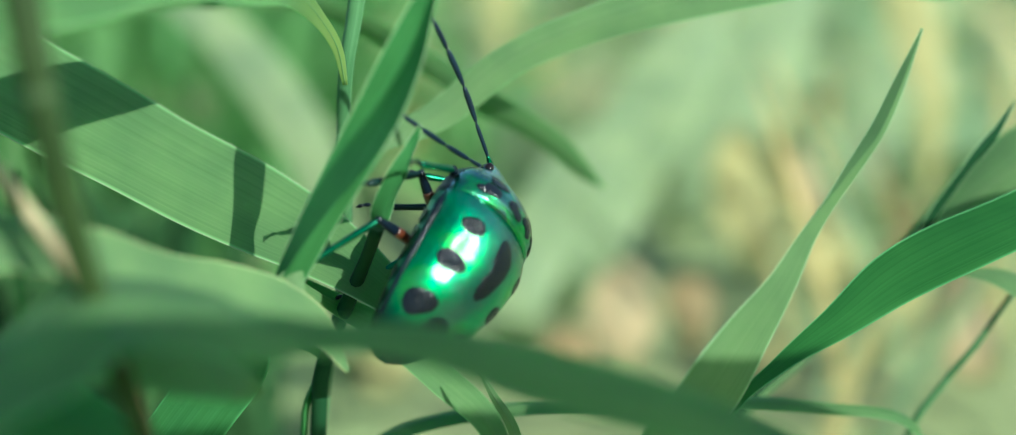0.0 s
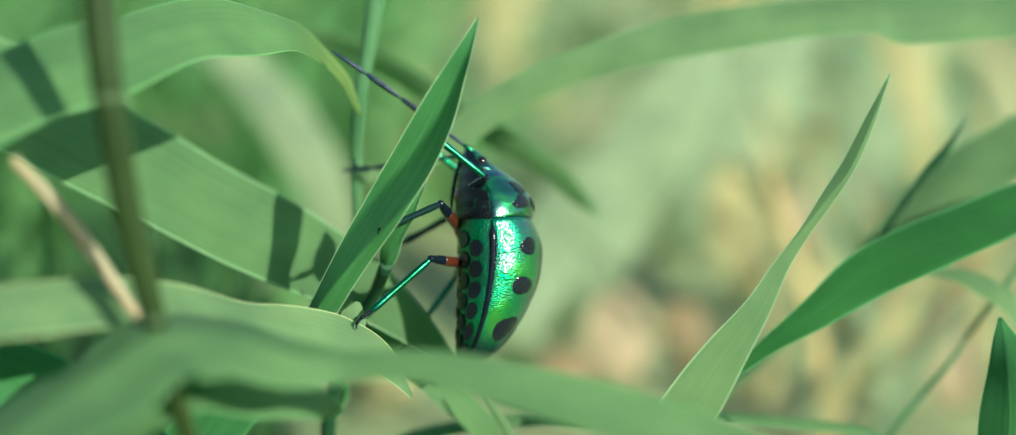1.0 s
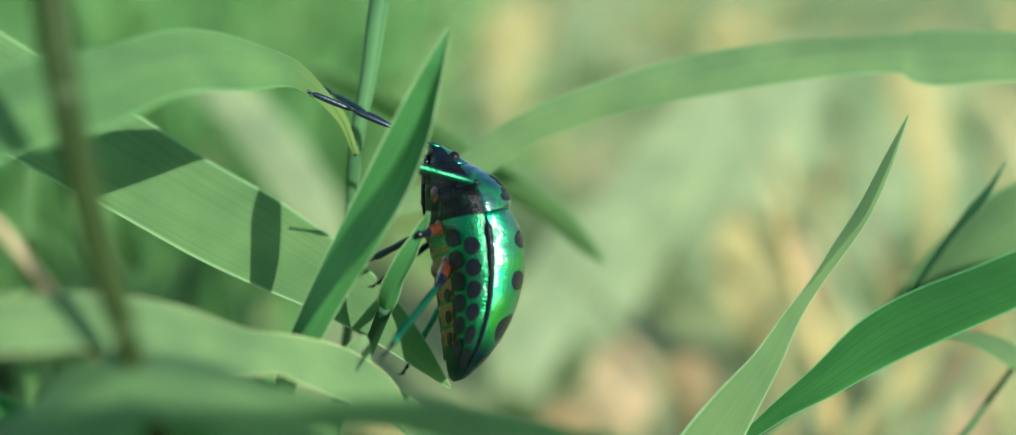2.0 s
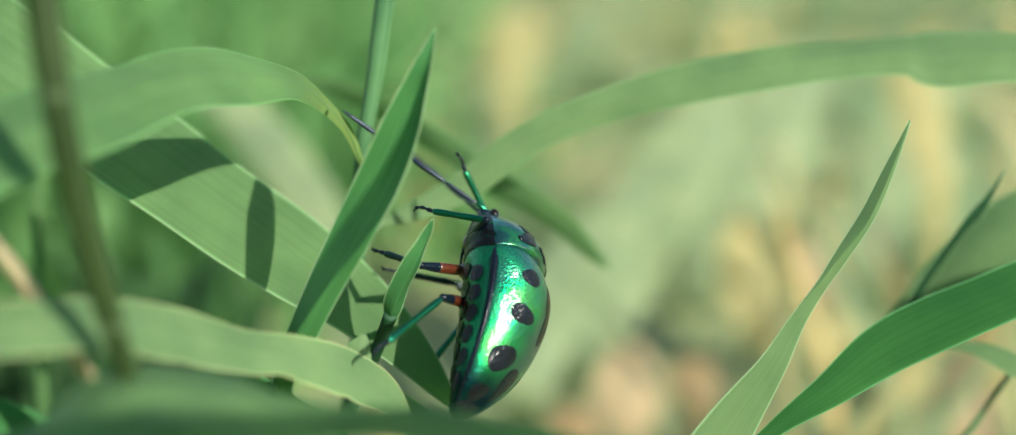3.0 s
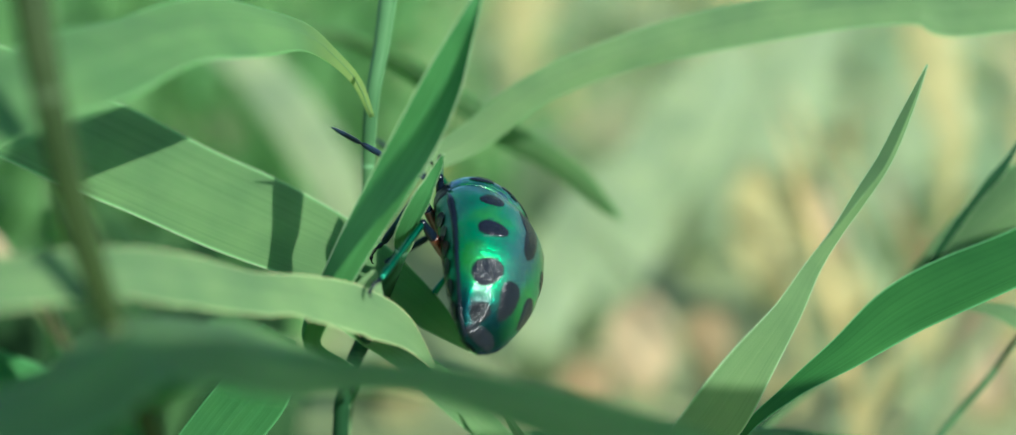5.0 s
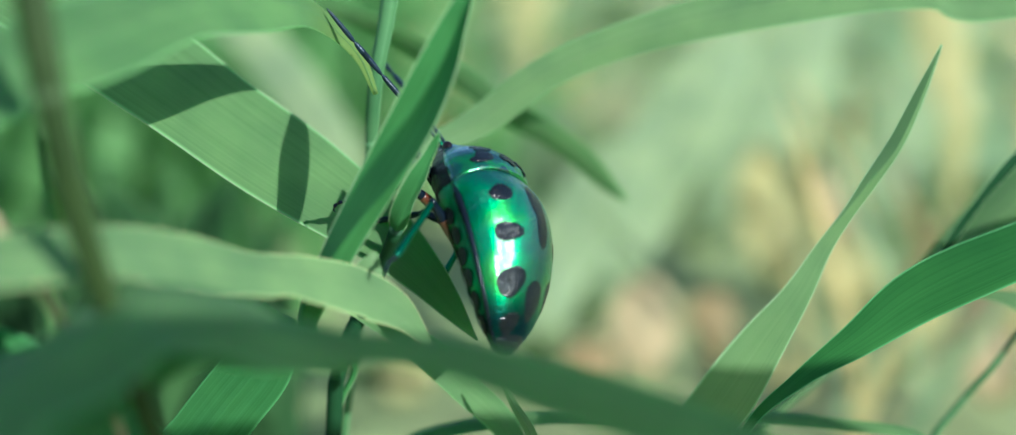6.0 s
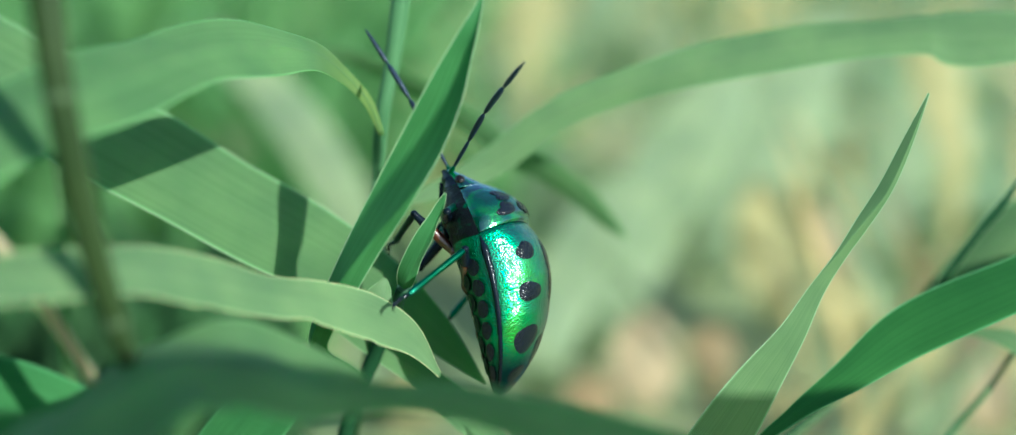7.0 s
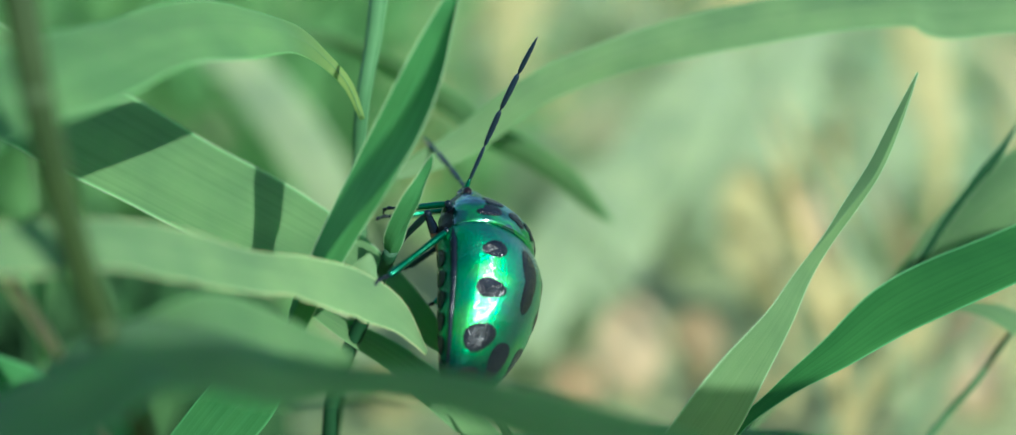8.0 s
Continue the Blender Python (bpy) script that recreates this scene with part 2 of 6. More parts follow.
# ---- mesh helpers ----
def part(name, bm, mats, parent=None, label=""):
    me = bpy.data.meshes.new(name)
    bm.normal_update()
    bm.to_mesh(me)
    bm.free()
    for m in mats if isinstance(mats, (list, tuple)) else [mats]:
        me.materials.append(m)
    for p in me.polygons:
        p.use_smooth = True
    ob = new(name, me)
    if parent:
        ob.parent = parent
    if label:
        ob["label"] = label
    return ob


def glide(points, steps):
    """Rows of numbers along a smooth line through the given rows."""
    p = np.array(points, float)
    p = np.vstack([2 * p[0] - p[1], p, 2 * p[-1] - p[-2]])
    seg = np.linalg.norm(np.diff(p[:, :3], axis=0), axis=1) ** 0.5 + 1e-9
    out = []
    for k in range(1, len(p) - 2):
        t0, t1, t2, t3 = 0, seg[k - 1], seg[k - 1] + seg[k], seg[k - 1] + seg[k] + seg[k + 1]
        count = steps if k < len(p) - 3 else steps + 1
        for j in range(count):
            t = t1 + (t2 - t1) * j / steps
            a1 = (t1 - t) / (t1 - t0) * p[k - 1] + (t - t0) / (t1 - t0) * p[k]
            a2 = (t2 - t) / (t2 - t1) * p[k] + (t - t1) / (t2 - t1) * p[k + 1]
            a3 = (t3 - t) / (t3 - t2) * p[k + 1] + (t - t2) / (t3 - t2) * p[k + 2]
            b1 = (t2 - t) / (t2 - t0) * a1 + (t - t0) / (t2 - t0) * a2
            b2 = (t3 - t) / (t3 - t1) * a2 + (t - t1) / (t3 - t1) * a3
            out.append((t2 - t) / (t2 - t1) * b1 + (t - t1) / (t2 - t1) * b2)
    return np.array(out)


def across_blade(count):
    """Steps from one margin of a blade to the other, close together at the margins."""
    return np.concatenate([[-1], np.linspace(-0.98, 0.98, count - 1), [1]])


def zigzag(folds, count):
    """The height of a blade across its width: down to the first fold, up to the second, down again; the first fold is soft."""
    first, second, steep = folds
    at = across_blade(count)
    slope = steep * (np.tanh((at - first) / 0.2) - 1 - np.tanh((at - second) / 0.05))
    rise = np.concatenate([[0], np.cumsum((slope[1:] + slope[:-1]) / 2 * np.diff(at))])
    return rise - rise.mean()


def blade_mesh(spine, fold=0.25, thick=0.08, across=10, steps=7, ripple=0.0, round_stem=False, bite=None, creases=None, margins=None):
    """A grass blade along a spine of rows x, y, z, width, twist (millimetres and degrees): two faces and a rim, folded along the midrib
    or, with creases, along lines that wander over the blade."""
    rows = glide(spine, steps)
    bm = bmesh.new()
    uv = bm.loops.layers.uv.new("UVMap")
    length = np.concatenate([[0], np.cumsum(np.linalg.norm(np.diff(rows[:, :3], axis=0), axis=1))])
    rings, coords = [], {}
    steps_across = across_blade(across)
    for k, (x, y, z, w, tw) in enumerate(rows):
        t = Vector(rows[min(k + 1, len(rows) - 1)][:3]) - Vector(rows[max(k - 1, 0)][:3])
        t.normalize()
        side = t.cross(Vector((0, 1, 0)))
        if side.length < 1e-3:
            side = Vector((1, 0, 0))
        side.normalize()
        side.rotate(Matrix.Rotation(radians(tw), 3, t))
        nrm = t.cross(side)
        w = max(w, 0.06)
        ring = []
        n_up = across
        relief = zigzag(creases(length[k] / length[-1]), n_up) if creases else None
        for face in (0, 1):
            for j in range(n_up + 1) if face == 0 else range(n_up - 1, 0, -1):
                s = steps_across[j]
                if round_stem:
                    off = math.sqrt(max(0, 1 - s * s)) * w * 0.45 * (1 if face == 0 else -1)
                elif creases:
                    off = w * relief[j] + thick * (0.5 if face == 0 else -0.5) * math.sqrt(max(0, 1 - s ** 24)) * min(1, w)
                else:
                    off = (0.5 - abs(s)) * w * 0.5 * fold + (thick * (0.5 + 0.5 * math.exp(-(s * 7) ** 2)) * math.sqrt(max(0, 1 - s ** 24))) * (0.5 if face == 0 else -0.5) * min(1, w)
                    off += ripple * w * s * s * math.sin(length[k] * 0.55 + s) * 0.5
                grow = 1.0
                if bite and s < 0:
                    grow = 1.0 + bite(length[k] / length[-1]) * s
                p = (Vector((x, y, z)) + side * (s * w * 0.5 * grow) + nrm * off) * MM
                v = bm.verts.new(p)
                coords[v] = (s * 0.5 + 0.5, length[k] / length[-1])
                ring.append(v)
        rings.append(ring)
        if margins is not None:
            margins.append((ring[0].co / MM, ring[across].co / MM, w))
    for a, c in zip(rings[:-1], rings[1:]):
        for j in range(len(a)):
            f = bm.faces.new((a[j], a[(j + 1) % len(a)], c[(j + 1) % len(a)], c[j]))
            for lp in f.loops:
                lp[uv].uv = coords[lp.vert]
    for ring in (rings[0], rings[-1]):
        f = bm.faces.new(ring)
        for lp in f.loops:
            lp[uv].uv = coords[lp.vert]
    bmesh.ops.recalc_face_normals(bm, faces=bm.faces)
    return bm


def hem(points, sides=5):
    """A fine cord through points with radii (millimetres)."""
    bm = bmesh.new()
    rings = []
    for k, (p, r) in enumerate(points):
        t = (points[min(k + 1, len(points) - 1)][0] - points[max(k - 1, 0)][0]).normalized()
        s = t.cross(Vector((0.3, 1, 0.1))).normalized()
        u = t.cross(s)
        rings.append([bm.verts.new((p + (s * math.cos(q / sides * 6.2832) + u * math.sin(q / sides * 6.2832)) * r) * MM) for q in range(sides)])
    for a, c in zip(rings[:-1], rings[1:]):
        for q in range(sides):
            bm.faces.new((a[q], a[(q + 1) % sides], c[(q + 1) % sides], c[q]))
    bm.faces.new(rings[0][::-1])
    bm.faces.new(rings[-1])
    return bm


def rod(points, sides=12):
    """A round limb through rows x, y, z, radius (millimetres)."""
    rows = glide(points, 4)
    bm = bmesh.new()
    uv = bm.loops.layers.uv.new("UVMap")
    rings = []
    for k, (x, y, z, r) in enumerate(rows):
        t = (Vector(rows[min(k + 1, len(rows) - 1)][:3]) - Vector(rows[max(k - 1, 0)][:3])).normalized()
        s = t.cross(Vector((0.3, 1, 0.1))).normalized()
        u = t.cross(s)
        rings.append([bm.verts.new((Vector((x, y, z)) + (s * math.cos(q / sides * 6.2832) + u * math.sin(q / sides * 6.2832)) * max(r, 0.01)) * MM) for q in range(sides)])
    for a, c in zip(rings[:-1], rings[1:]):
        for q in range(sides):
            f = bm.faces.new((a[q], a[(q + 1) % sides], c[(q + 1) % sides], c[q]))
            for lp in f.loops:
                lp[uv].uv = (0.32, 0.5)
    bm.faces.new(rings[0])
    bm.faces.new(rings[-1])
    bmesh.ops.recalc_face_normals(bm, faces=bm.faces)
    return bm


def ball(centre, radius, stretch=(1, 1, 1)):
    bm = bmesh.new()
    bmesh.ops.create_uvsphere(bm, u_segments=24, v_segments=16, radius=radius * MM)
    for v in bm.verts:
        v.co = Vector((v.co.x * stretch[0], v.co.y * stretch[1], v.co.z * stretch[2])) + Vector(centre) * MM
    return bm


# ---- ground ----
bm = bmesh.new()
bmesh.ops.create_grid(bm, x_segments=120, y_segments=120, size=0.9, matrix=Matrix.Translation((0, 0.6, 0)))
for v in bm.verts:
    v.co.z = noise.noise(v.co * 14) * 0.006 + noise.noise(v.co * 60) * 0.002 - 0.004
    edge = max(abs(v.co.x), abs(v.co.y - 0.6)) / 0.9
    v.co.z *= max(0, 1 - edge ** 6)
rim = [e for e in bm.edges if e.is_boundary]
far = bmesh.ops.extrude_edge_only(bm, edges=rim)
for v in far["geom"]:
    if isinstance(v, bmesh.types.BMVert):
        v.co = Vector(((v.co.x) * 600, (v.co.y - 0.6) * 600, 0))
tagged(part("ground", bm, SOIL), "sunlit soil with dry litter under a meadow", "ground", kind="structure")

BLADES = {}
BLADES['centre_blade'] = ((-13.0, 11.5, 0.0), [(11.4, -20.7, 79.8, 0.16, 28), (10.6, -21.3, 77.7, 1.02, 15), (9.8, -21.3, 75.7, 1.77, 9), (8.8, -21.7, 73.1, 2.67, 12), (7.5, -21.9, 70.4, 3.09, 12), (5.9, -22.1, 67.7, 3.01, 11), (3.8, -22.1, 64.2, 2.51, 9), (1.8, -22.0, 60.5, 2.03, 14), (-0.2, -20.4, 55.8, 1.38, 26), (2.2, -12.5, 49.7, 0.5, 15), (0.75, -12.3, 45.9, 0.5, 10), (0.0, 0.0, 0.0, 0.8, 0)])
BLADES['side_shoot'] = ((-13.0, 10.0, 0.0), [(8.8, -18.1, 66.4, 0.1, -1), (8.2, -18.0, 64.9, 1.05, -46), (7.4, -18.2, 63.3, 1.66, -40), (6.4, -17.7, 61.2, 1.66, -36), (5.8, -16.9, 59.4, 1.02, 1), (5.5, -16.0, 58.6, 0.4, 1)])
BLADES['band_leaf'] = ((-75.0, 35.0, 0.0), [(0.0, 0.0, 0.0, 3.00, 60), (9.0, -12.0, 45.0, 5.50, 45), (25.3, -24.8, 78.9, 8.93, -68), (33.1, -27.2, 73.7, 8.98, -45), (39.6, -28.6, 70.4, 8.25, -42), (46.5, -30.6, 67.0, 7.96, -44), (53.8, -32.6, 63.3, 7.51, -46), (60.5, -34.3, 60.0, 6.83, -45), (65.1, -35.9, 57.8, 5.26, -43), (69.4, -37.7, 54.9, 3.17, -41), (73.4, -39.0, 51.1, 0.13, -11)])
BLADES['curling_leaf'] = ((-71.05, -49.1, -1.38), [(0.0, 0.0, 0.0, 3.04, 30), (4.06, 2.03, 30.45, 6.09, 30), (34.31, 19.49, 71.66, 10.31, -24), (40.19, 20.3, 74.91, 9.66, -58), (44.46, 24.97, 76.53, 7.48, -58), (48.42, 29.94, 77.55, 6.48, -50), (51.97, 36.44, 78.15, 5.99, -64), (55.22, 41.51, 77.55, 4.67, -59), (57.85, 45.88, 76.33, 2.59, -67), (59.58, 49.53, 74.09, 1.37, -60), (60.9, 51.05, 72.06, 0.79, -30), (61.81, 51.46, 69.53, 0.37, 3)])
BLADES['upright_stem'] = ((-14.0, 16.0, 0.0), [(7.3, -6.4, 86.4, 1.25, 2), (6.1, -8.5, 78.4, 1.44, 2), (5.3, -10.0, 72.7, 1.17, 2), (4.6, -11.0, 69.0, 1.07, 1), (4.1, -10.4, 63.8, 0.99, 2), (4.0, -10.2, 56.6, 0.81, 2), (3.0, -10.9, 50.1, 0.6, 2), (2.4, -11.0, 46.5, 0.6, 4), (1.1, -10.0, 37.0, 0.7, 4), (0.0, 0.0, 0.0, 0.8, 0)])
BLADES['back_blade_pale'] = ((-40.0, 33.0, 0.0), [(0.0, 0.0, 0.0, 1.2, 0), (-0.0, -9.3, 42.5, 1.0, 0), (-0.1, -7.6, 52.4, 1.05, -1), (-0.0, -6.5, 60.5, 1.18, -2), (1.3, -5.5, 66.3, 1.44, -10), (6.6, -5.2, 69.2, 1.46, -14), (14.0, -5.4, 70.4, 1.5, -15), (21.1, -5.9, 70.4, 1.61, -15), (26.2, -6.5, 70.0, 1.76, 19), (30.5, -7.5, 68.3, 2.31, 34), (34.3, -8.1, 66.1, 2.51, 29), (37.7, -8.1, 63.7, 2.07, 16), (40.3, -8.2, 61.8, 2.47, 16), (43.9, -8.5, 59.9, 2.44, 17), (46.8, -8.8, 57.8, 2.21, 16), (48.9, -9.0, 55.7, 1.51, 16), (50.6, -9.2, 54.3, 0.17, -10)])
BLADES['arching_leaf'] = ((76.0, 34.0, 0.0), [(-84.6, -25.9, 61.4, 0.35, -19), (-81.4, -24.6, 62.3, 1.49, -20), (-77.4, -23.1, 64.0, 2.44, -14), (-72.2, -22.1, 67.7, 2.61, -13), (-64.6, -21.4, 70.6, 2.9, -14), (-54.5, -20.8, 72.9, 4.07, -44), (-44.1, -20.0, 73.9, 4.41, -57), (-42.4, -20.0, 73.9, 4.63, -55), (-40.9, -20.0, 73.6, 5.4, -48), (-34.5, -19.5, 73.8, 5.6, -52), (-20.3, -18.8, 72.6, 3.0, -53), (-4.0, -4.0, 45.0, 1.5, 0), (0.0, 0.0, 0.0, 1.5, 0)])
BLADES['tall_blade'] = ((11.0, 2.0, 0.0), [(17.8, -6.4, 72.6, 0.12, 6), (16.3, -7.3, 69.2, 0.74, 6), (14.9, -8.1, 66.4, 0.98, 8), (13.2, -8.8, 63.9, 0.99, 8), (11.8, -9.3, 61.9, 0.86, 9), (10.1, -10.0, 59.6, 1.06, 21), (8.4, -10.9, 56.8, 1.76, 22), (6.0, -11.8, 53.5, 3.10, 18), (3.6, -12.7, 50.0, 4.37, 11), (0.0, -12.9, 44.5, 4.52, 3), (0.0, 0.0, 0.0, 2.00, 10)])
BLADES['broad_leaf'] = ((78.0, 5.0, 0.0), [(0.0, 0.0, 0.0, 1.5, 0), (-4.0, 0.0, 40.0, 2.5, 0), (-28.9, -3.3, 60.7, 5.31, 62), (-36.2, -4.9, 59.4, 5.05, 68), (-41.0, -6.4, 58.0, 5.08, 67), (-45.4, -7.5, 56.5, 5.13, 61), (-49.5, -8.5, 54.7, 4.17, 53), (-53.8, -10.5, 52.3, 2.53, 45), (-57.8, -11.6, 49.8, 1.14, 38), (-61.4, -12.3, 46.3, 0.56, 23), (-65.0, 3.0, 0.0, 1.4, 0)])
BLADES['thin_dark_blade'] = ((14.0, 18.0, 0.0), [(26.3, -9.2, 64.0, 0.13, 8), (24.9, -9.8, 61.8, 0.65, 7), (23.2, -9.9, 59.4, 1.46, -37), (21.0, -9.8, 55.9, 1.41, -37), (19.1, -9.7, 52.5, 1.34, -38), (15.8, -9.3, 48.3, 0.74, 11), (11.3, -9.3, 44.2, 0.63, 11), (5.6, -9.9, 38.2, 0.58, 22), (0.0, 0.0, 0.0, 1.00, 0)])
BLADES['pale_side_leaf'] = ((80.0, 35.0, 0.0), [(0.0, 0.0, 0.0, 1.2, 0), (-4.0, -5.0, 40.0, 1.6, 0), (-30.5, -21.3, 63.0, 2.6, 60), (-35.5, -22.2, 59.6, 5.0, 29), (-40.2, -22.2, 55.9, 5.44, 36), (-44.0, -21.6, 52.3, 3.06, 34), (-47.9, -21.2, 47.8, 1.34, 13), (-53.4, -22.6, 42.8, 0.84, 12), (-59.2, -23.2, 36.5, 0.6, 22), (-65.0, -13.0, 0.0, 1.0, 0)])
BLADES['small_side_leaf'] = ((60.0, 18.0, 0.0), [(-25.2, -10.5, 51.3, 0.21, -15), (-22.5, -11.1, 51.3, 1.42, -65), (-20.1, -11.7, 50.7, 2.67, -62), (-16.6, -12.4, 48.2, 2.97, -58), (0.0, 0.0, 0.0, 1.50, 0)])
BLADES['thin_stalk'] = ((36.0, 30.0, 0.0), [(11.0, -19.0, 57.6, 0.3, 9), (7.4, -20.4, 52.6, 0.42, 9), (4.0, -21.4, 47.8, 0.42000000000000004, 9), (2.3, -22.0, 45.5, 0.5325, 6), (0.2, -21.8, 42.5, 0.5549999999999999, 6), (-2.4, -21.9, 38.3, 0.5775, 16), (0.0, 0.0, 0.0, 0.6000000000000001, 0)])
BLADES['chewed_leaf'] = ((-62.0, -48.0, 0.0), [(0.0, 0.0, 0.0, 3.0, 70), (2.0, 2.0, 34.0, 5.0, 60), (31.4, 9.3, 68.2, 5.0, -55), (34.7, 13.2, 67.4, 4.6, -76), (38.6, 17.2, 66.7, 4.4, -76), (42.1, 21.5, 65.6, 4.1, -75), (45.1, 25.7, 63.7, 3.9, -72), (48.2, 29.7, 61.5, 3.5, -70), (51.4, 32.9, 59.9, 3.6, -66), (54.2, 35.0, 58.2, 3.7, -60), (56.5, 36.6, 56.3, 2.6, -58), (58.4, 37.0, 53.5, 0.6, -75)])
BLADES['fore_leaf'] = ((-50.0, -45.0, 0.0), [(0.0, 0.0, 0.0, 4.0, 50), (24.1, -3.8, 59.4, 10.04, -51), (27.1, 2.0, 61.6, 7.6, -74), (29.9, 7.2, 62.5, 8.0, -78), (32.6, 11.0, 63.3, 8.2, -82), (36.1, 12.5, 62.8, 6.8, -83), (39.1, 12.0, 61.9, 4.25, -73), (42.1, 12.2, 61.5, 1.99, -45), (45.2, 11.9, 61.6, 1.75, -38), (47.9, 11.8, 61.3, 2.1, -37), (50.7, 11.7, 60.6, 2.45, -36), (54.0, 11.6, 59.7, 2.8, -32), (57.4, 11.6, 58.7, 2.95, -32), (60.9, 11.6, 57.7, 2.7, -36), (66.5, 12.3, 55.6, 1.6, -44), (66.0, 20.0, 50.0, 0.8, 60)])
BLADES['second_leaf'] = ((-28.0, -34.0, 0.0), [(0.0, 0.0, 0.0, 3.0, 60), (-3.0, -0.5, 30.0, 4.4, 20), (2.0, 1.0, 52.0, 5.0, -25), (7.0, 2.9, 60.4, 4.9, -55), (12.0, 4.7, 62.9, 4.6, -65), (15.5, 6.9, 61.5, 4.0, -62), (18.5, 8.6, 59.9, 2.2, -62), (19.8, 10.3, 58.6, 0.27, -14)])
BLADES['low_blade'] = ((-26.0, 8.0, 0.0), [(10.6, -13.4, 54.6, 2.6, 10), (9.6, -13.2, 52.6, 4.0, 10), (8.9, -13.0, 50.5, 4.7, 10), (6.7, -13.0, 47.6, 4.9, 8), (4.8, -13.0, 45.1, 4.9, 6), (1.3, -12.0, 40.2, 4.6, 4), (0.0, 0.0, 0.0, 2.2, 0)])
BLADES['low_thin_blade'] = ((1.0, 5.0, 0.0), [(-1.3, -10.4, 49.6, 0.21, -8), (-0.4, -10.8, 48.0, 0.58, -5), (1.1, -10.7, 44.8, 0.85, -7), (0.0, 0.0, 0.0, 1.20, 0)])
BLADES['low_arc_blade'] = ((36.0, 16.0, 0.0), [(-46.7, -14.9, 39.2, 2.34, -71), (-42.9, -14.2, 41.8, 2.20, -79), (-38.6, -13.9, 43.0, 2.17, -82), (-32.6, -13.7, 43.6, 2.16, -83), (-26.2, -13.7, 43.7, 2.12, -85), (-19.2, -13.7, 43.7, 2.08, -87), (-11.1, -13.4, 42.9, 1.27, -65), (-3.3, -12.9, 40.7, 1.18, -62), (0.0, 0.0, 0.0, 1.00, 20)])
BLADES['shaded_low_leaf'] = ((3.0, 16.0, 0.0), [(-16.5, -18.2, 55.9, 1.13, -77), (-13.6, -17.9, 53.8, 1.91, -62), (-10.0, -17.6, 51.4, 2.43, -50), (-6.1, -17.5, 47.7, 2.62, -45), (-2.2, -16.5, 42.6, 2.34, -46), (0.0, 0.0, 0.0, 1.50, 0)])
BLADES['stalk'] = ((-20.0, -32.0, 0.0), [(-3.4, 3.9, 88.5, 1.7, 0), (-3.2, 2.4, 83.0, 1.88, -1), (-2.6, 0.9, 77.3, 1.69, -1), (-1.8, 0.2, 70.9, 1.61, -1), (-0.7, -0.2, 65.4, 1.35, -1), (0.2, -0.4, 61.1, 1.09, 0), (1.0, 0.2, 55.6, 1.0, 0), (0.0, 0.0, 0.0, 1.62, 0)])
BLADES['dry_stem'] = ((-18.0, -20.0, 0.0), [(-12.7, -6.6, 71.1, 0.66, -10), (-10.2, -7.3, 68.5, 0.79, -7), (-8.4, -7.0, 65.5, 0.85, -7), (-6.6, -7.7, 63.0, 0.7, -8), (-5.5, -7.3, 60.6, 0.62, -9), (-3.7, -7.4, 56.5, 0.44, -11), (0.0, 0.0, 0.0, 0.64, 0)])
BLADES['corner_leaf'] = ((32.0, -5.0, 0.0), [(-0.5, -10.0, 60.0, 0.25, -3), (-0.3, -11.8, 57.5, 2.93, 42), (-0.2, -12.7, 53.9, 4.05, 29), (-0.3, -13.0, 48.9, 3.94, 27), (0.0, 0.0, 0.0, 2.00, 0)])
BLADES['wide_far_leaf'] = ((10.0, 140.0, 0.0), [(29.7, 10.3, 51.0, 4.84, 9), (20.8, 4.5, 37.3, 13.12, 8), (11.1, 0.3, 21.7, 13.05, 7), (5.1, -5.2, 8.8, 11.01, 7), (0.0, 0.0, 0.0, 6.00, 0)])
BLADES['gap_leaf'] = ((-20.0, 114.0, 0.0), [(-24.5, 7.1, 58.2, 5.00, -18), (-15.3, 3.1, 50.8, 6.70, -15), (-8.3, -1.1, 42.8, 7.65, -10), (-3.3, -4.4, 34.3, 7.09, -5), (0.0, 0.0, 0.0, 5.00, 0)])
BLADES['far_leaf'] = ((34.0, 186.0, 0.0), [(30.2, 9.9, 51.5, 5.67, 7), (21.6, 3.7, 36.0, 15.78, 7), (11.2, -3.4, 17.0, 14.5, 5), (5.0, -4.5, 6.0, 7.0, 3), (0.0, 0.0, 0.0, 2.50, 0)])
BLADES['short_far_leaf'] = ((6.0, 122.0, 0.0), [(18.2, 4.1, 37.9, 3.26, 11), (10.1, 0.7, 29.2, 10.77, 10), (2.1, -3.2, 18.5, 10.24, 7), (-1.5, -8.0, 8.6, 8.23, 8), (0.0, 0.0, 0.0, 5.00, 0)])
BLADES['far_side_leaf'] = ((62.0, 205.0, 0.0), [(35.4, 10.3, 46.6, 4.51, 9), (26.1, 4.6, 32.9, 12.65, 7), (17.5, -1.9, 16.5, 12.53, 6), (9.7, -7.8, 2.3, 10.16, 6), (0.0, 0.0, 0.0, 6.00, 0)])
BLADES['dark_low_leaf'] = ((-50.0, -22.0, 0.0), [(0.0, 0.0, 0.0, 4.00, 60), (13.4, -1.9, 57.8, 7.31, -53), (18.8, -1.2, 56.8, 7.96, -50), (23.6, -0.1, 55.0, 6.36, -51), (27.1, 0.9, 52.8, 4.65, -52), (29.8, 2.3, 50.2, 1.81, -30)])
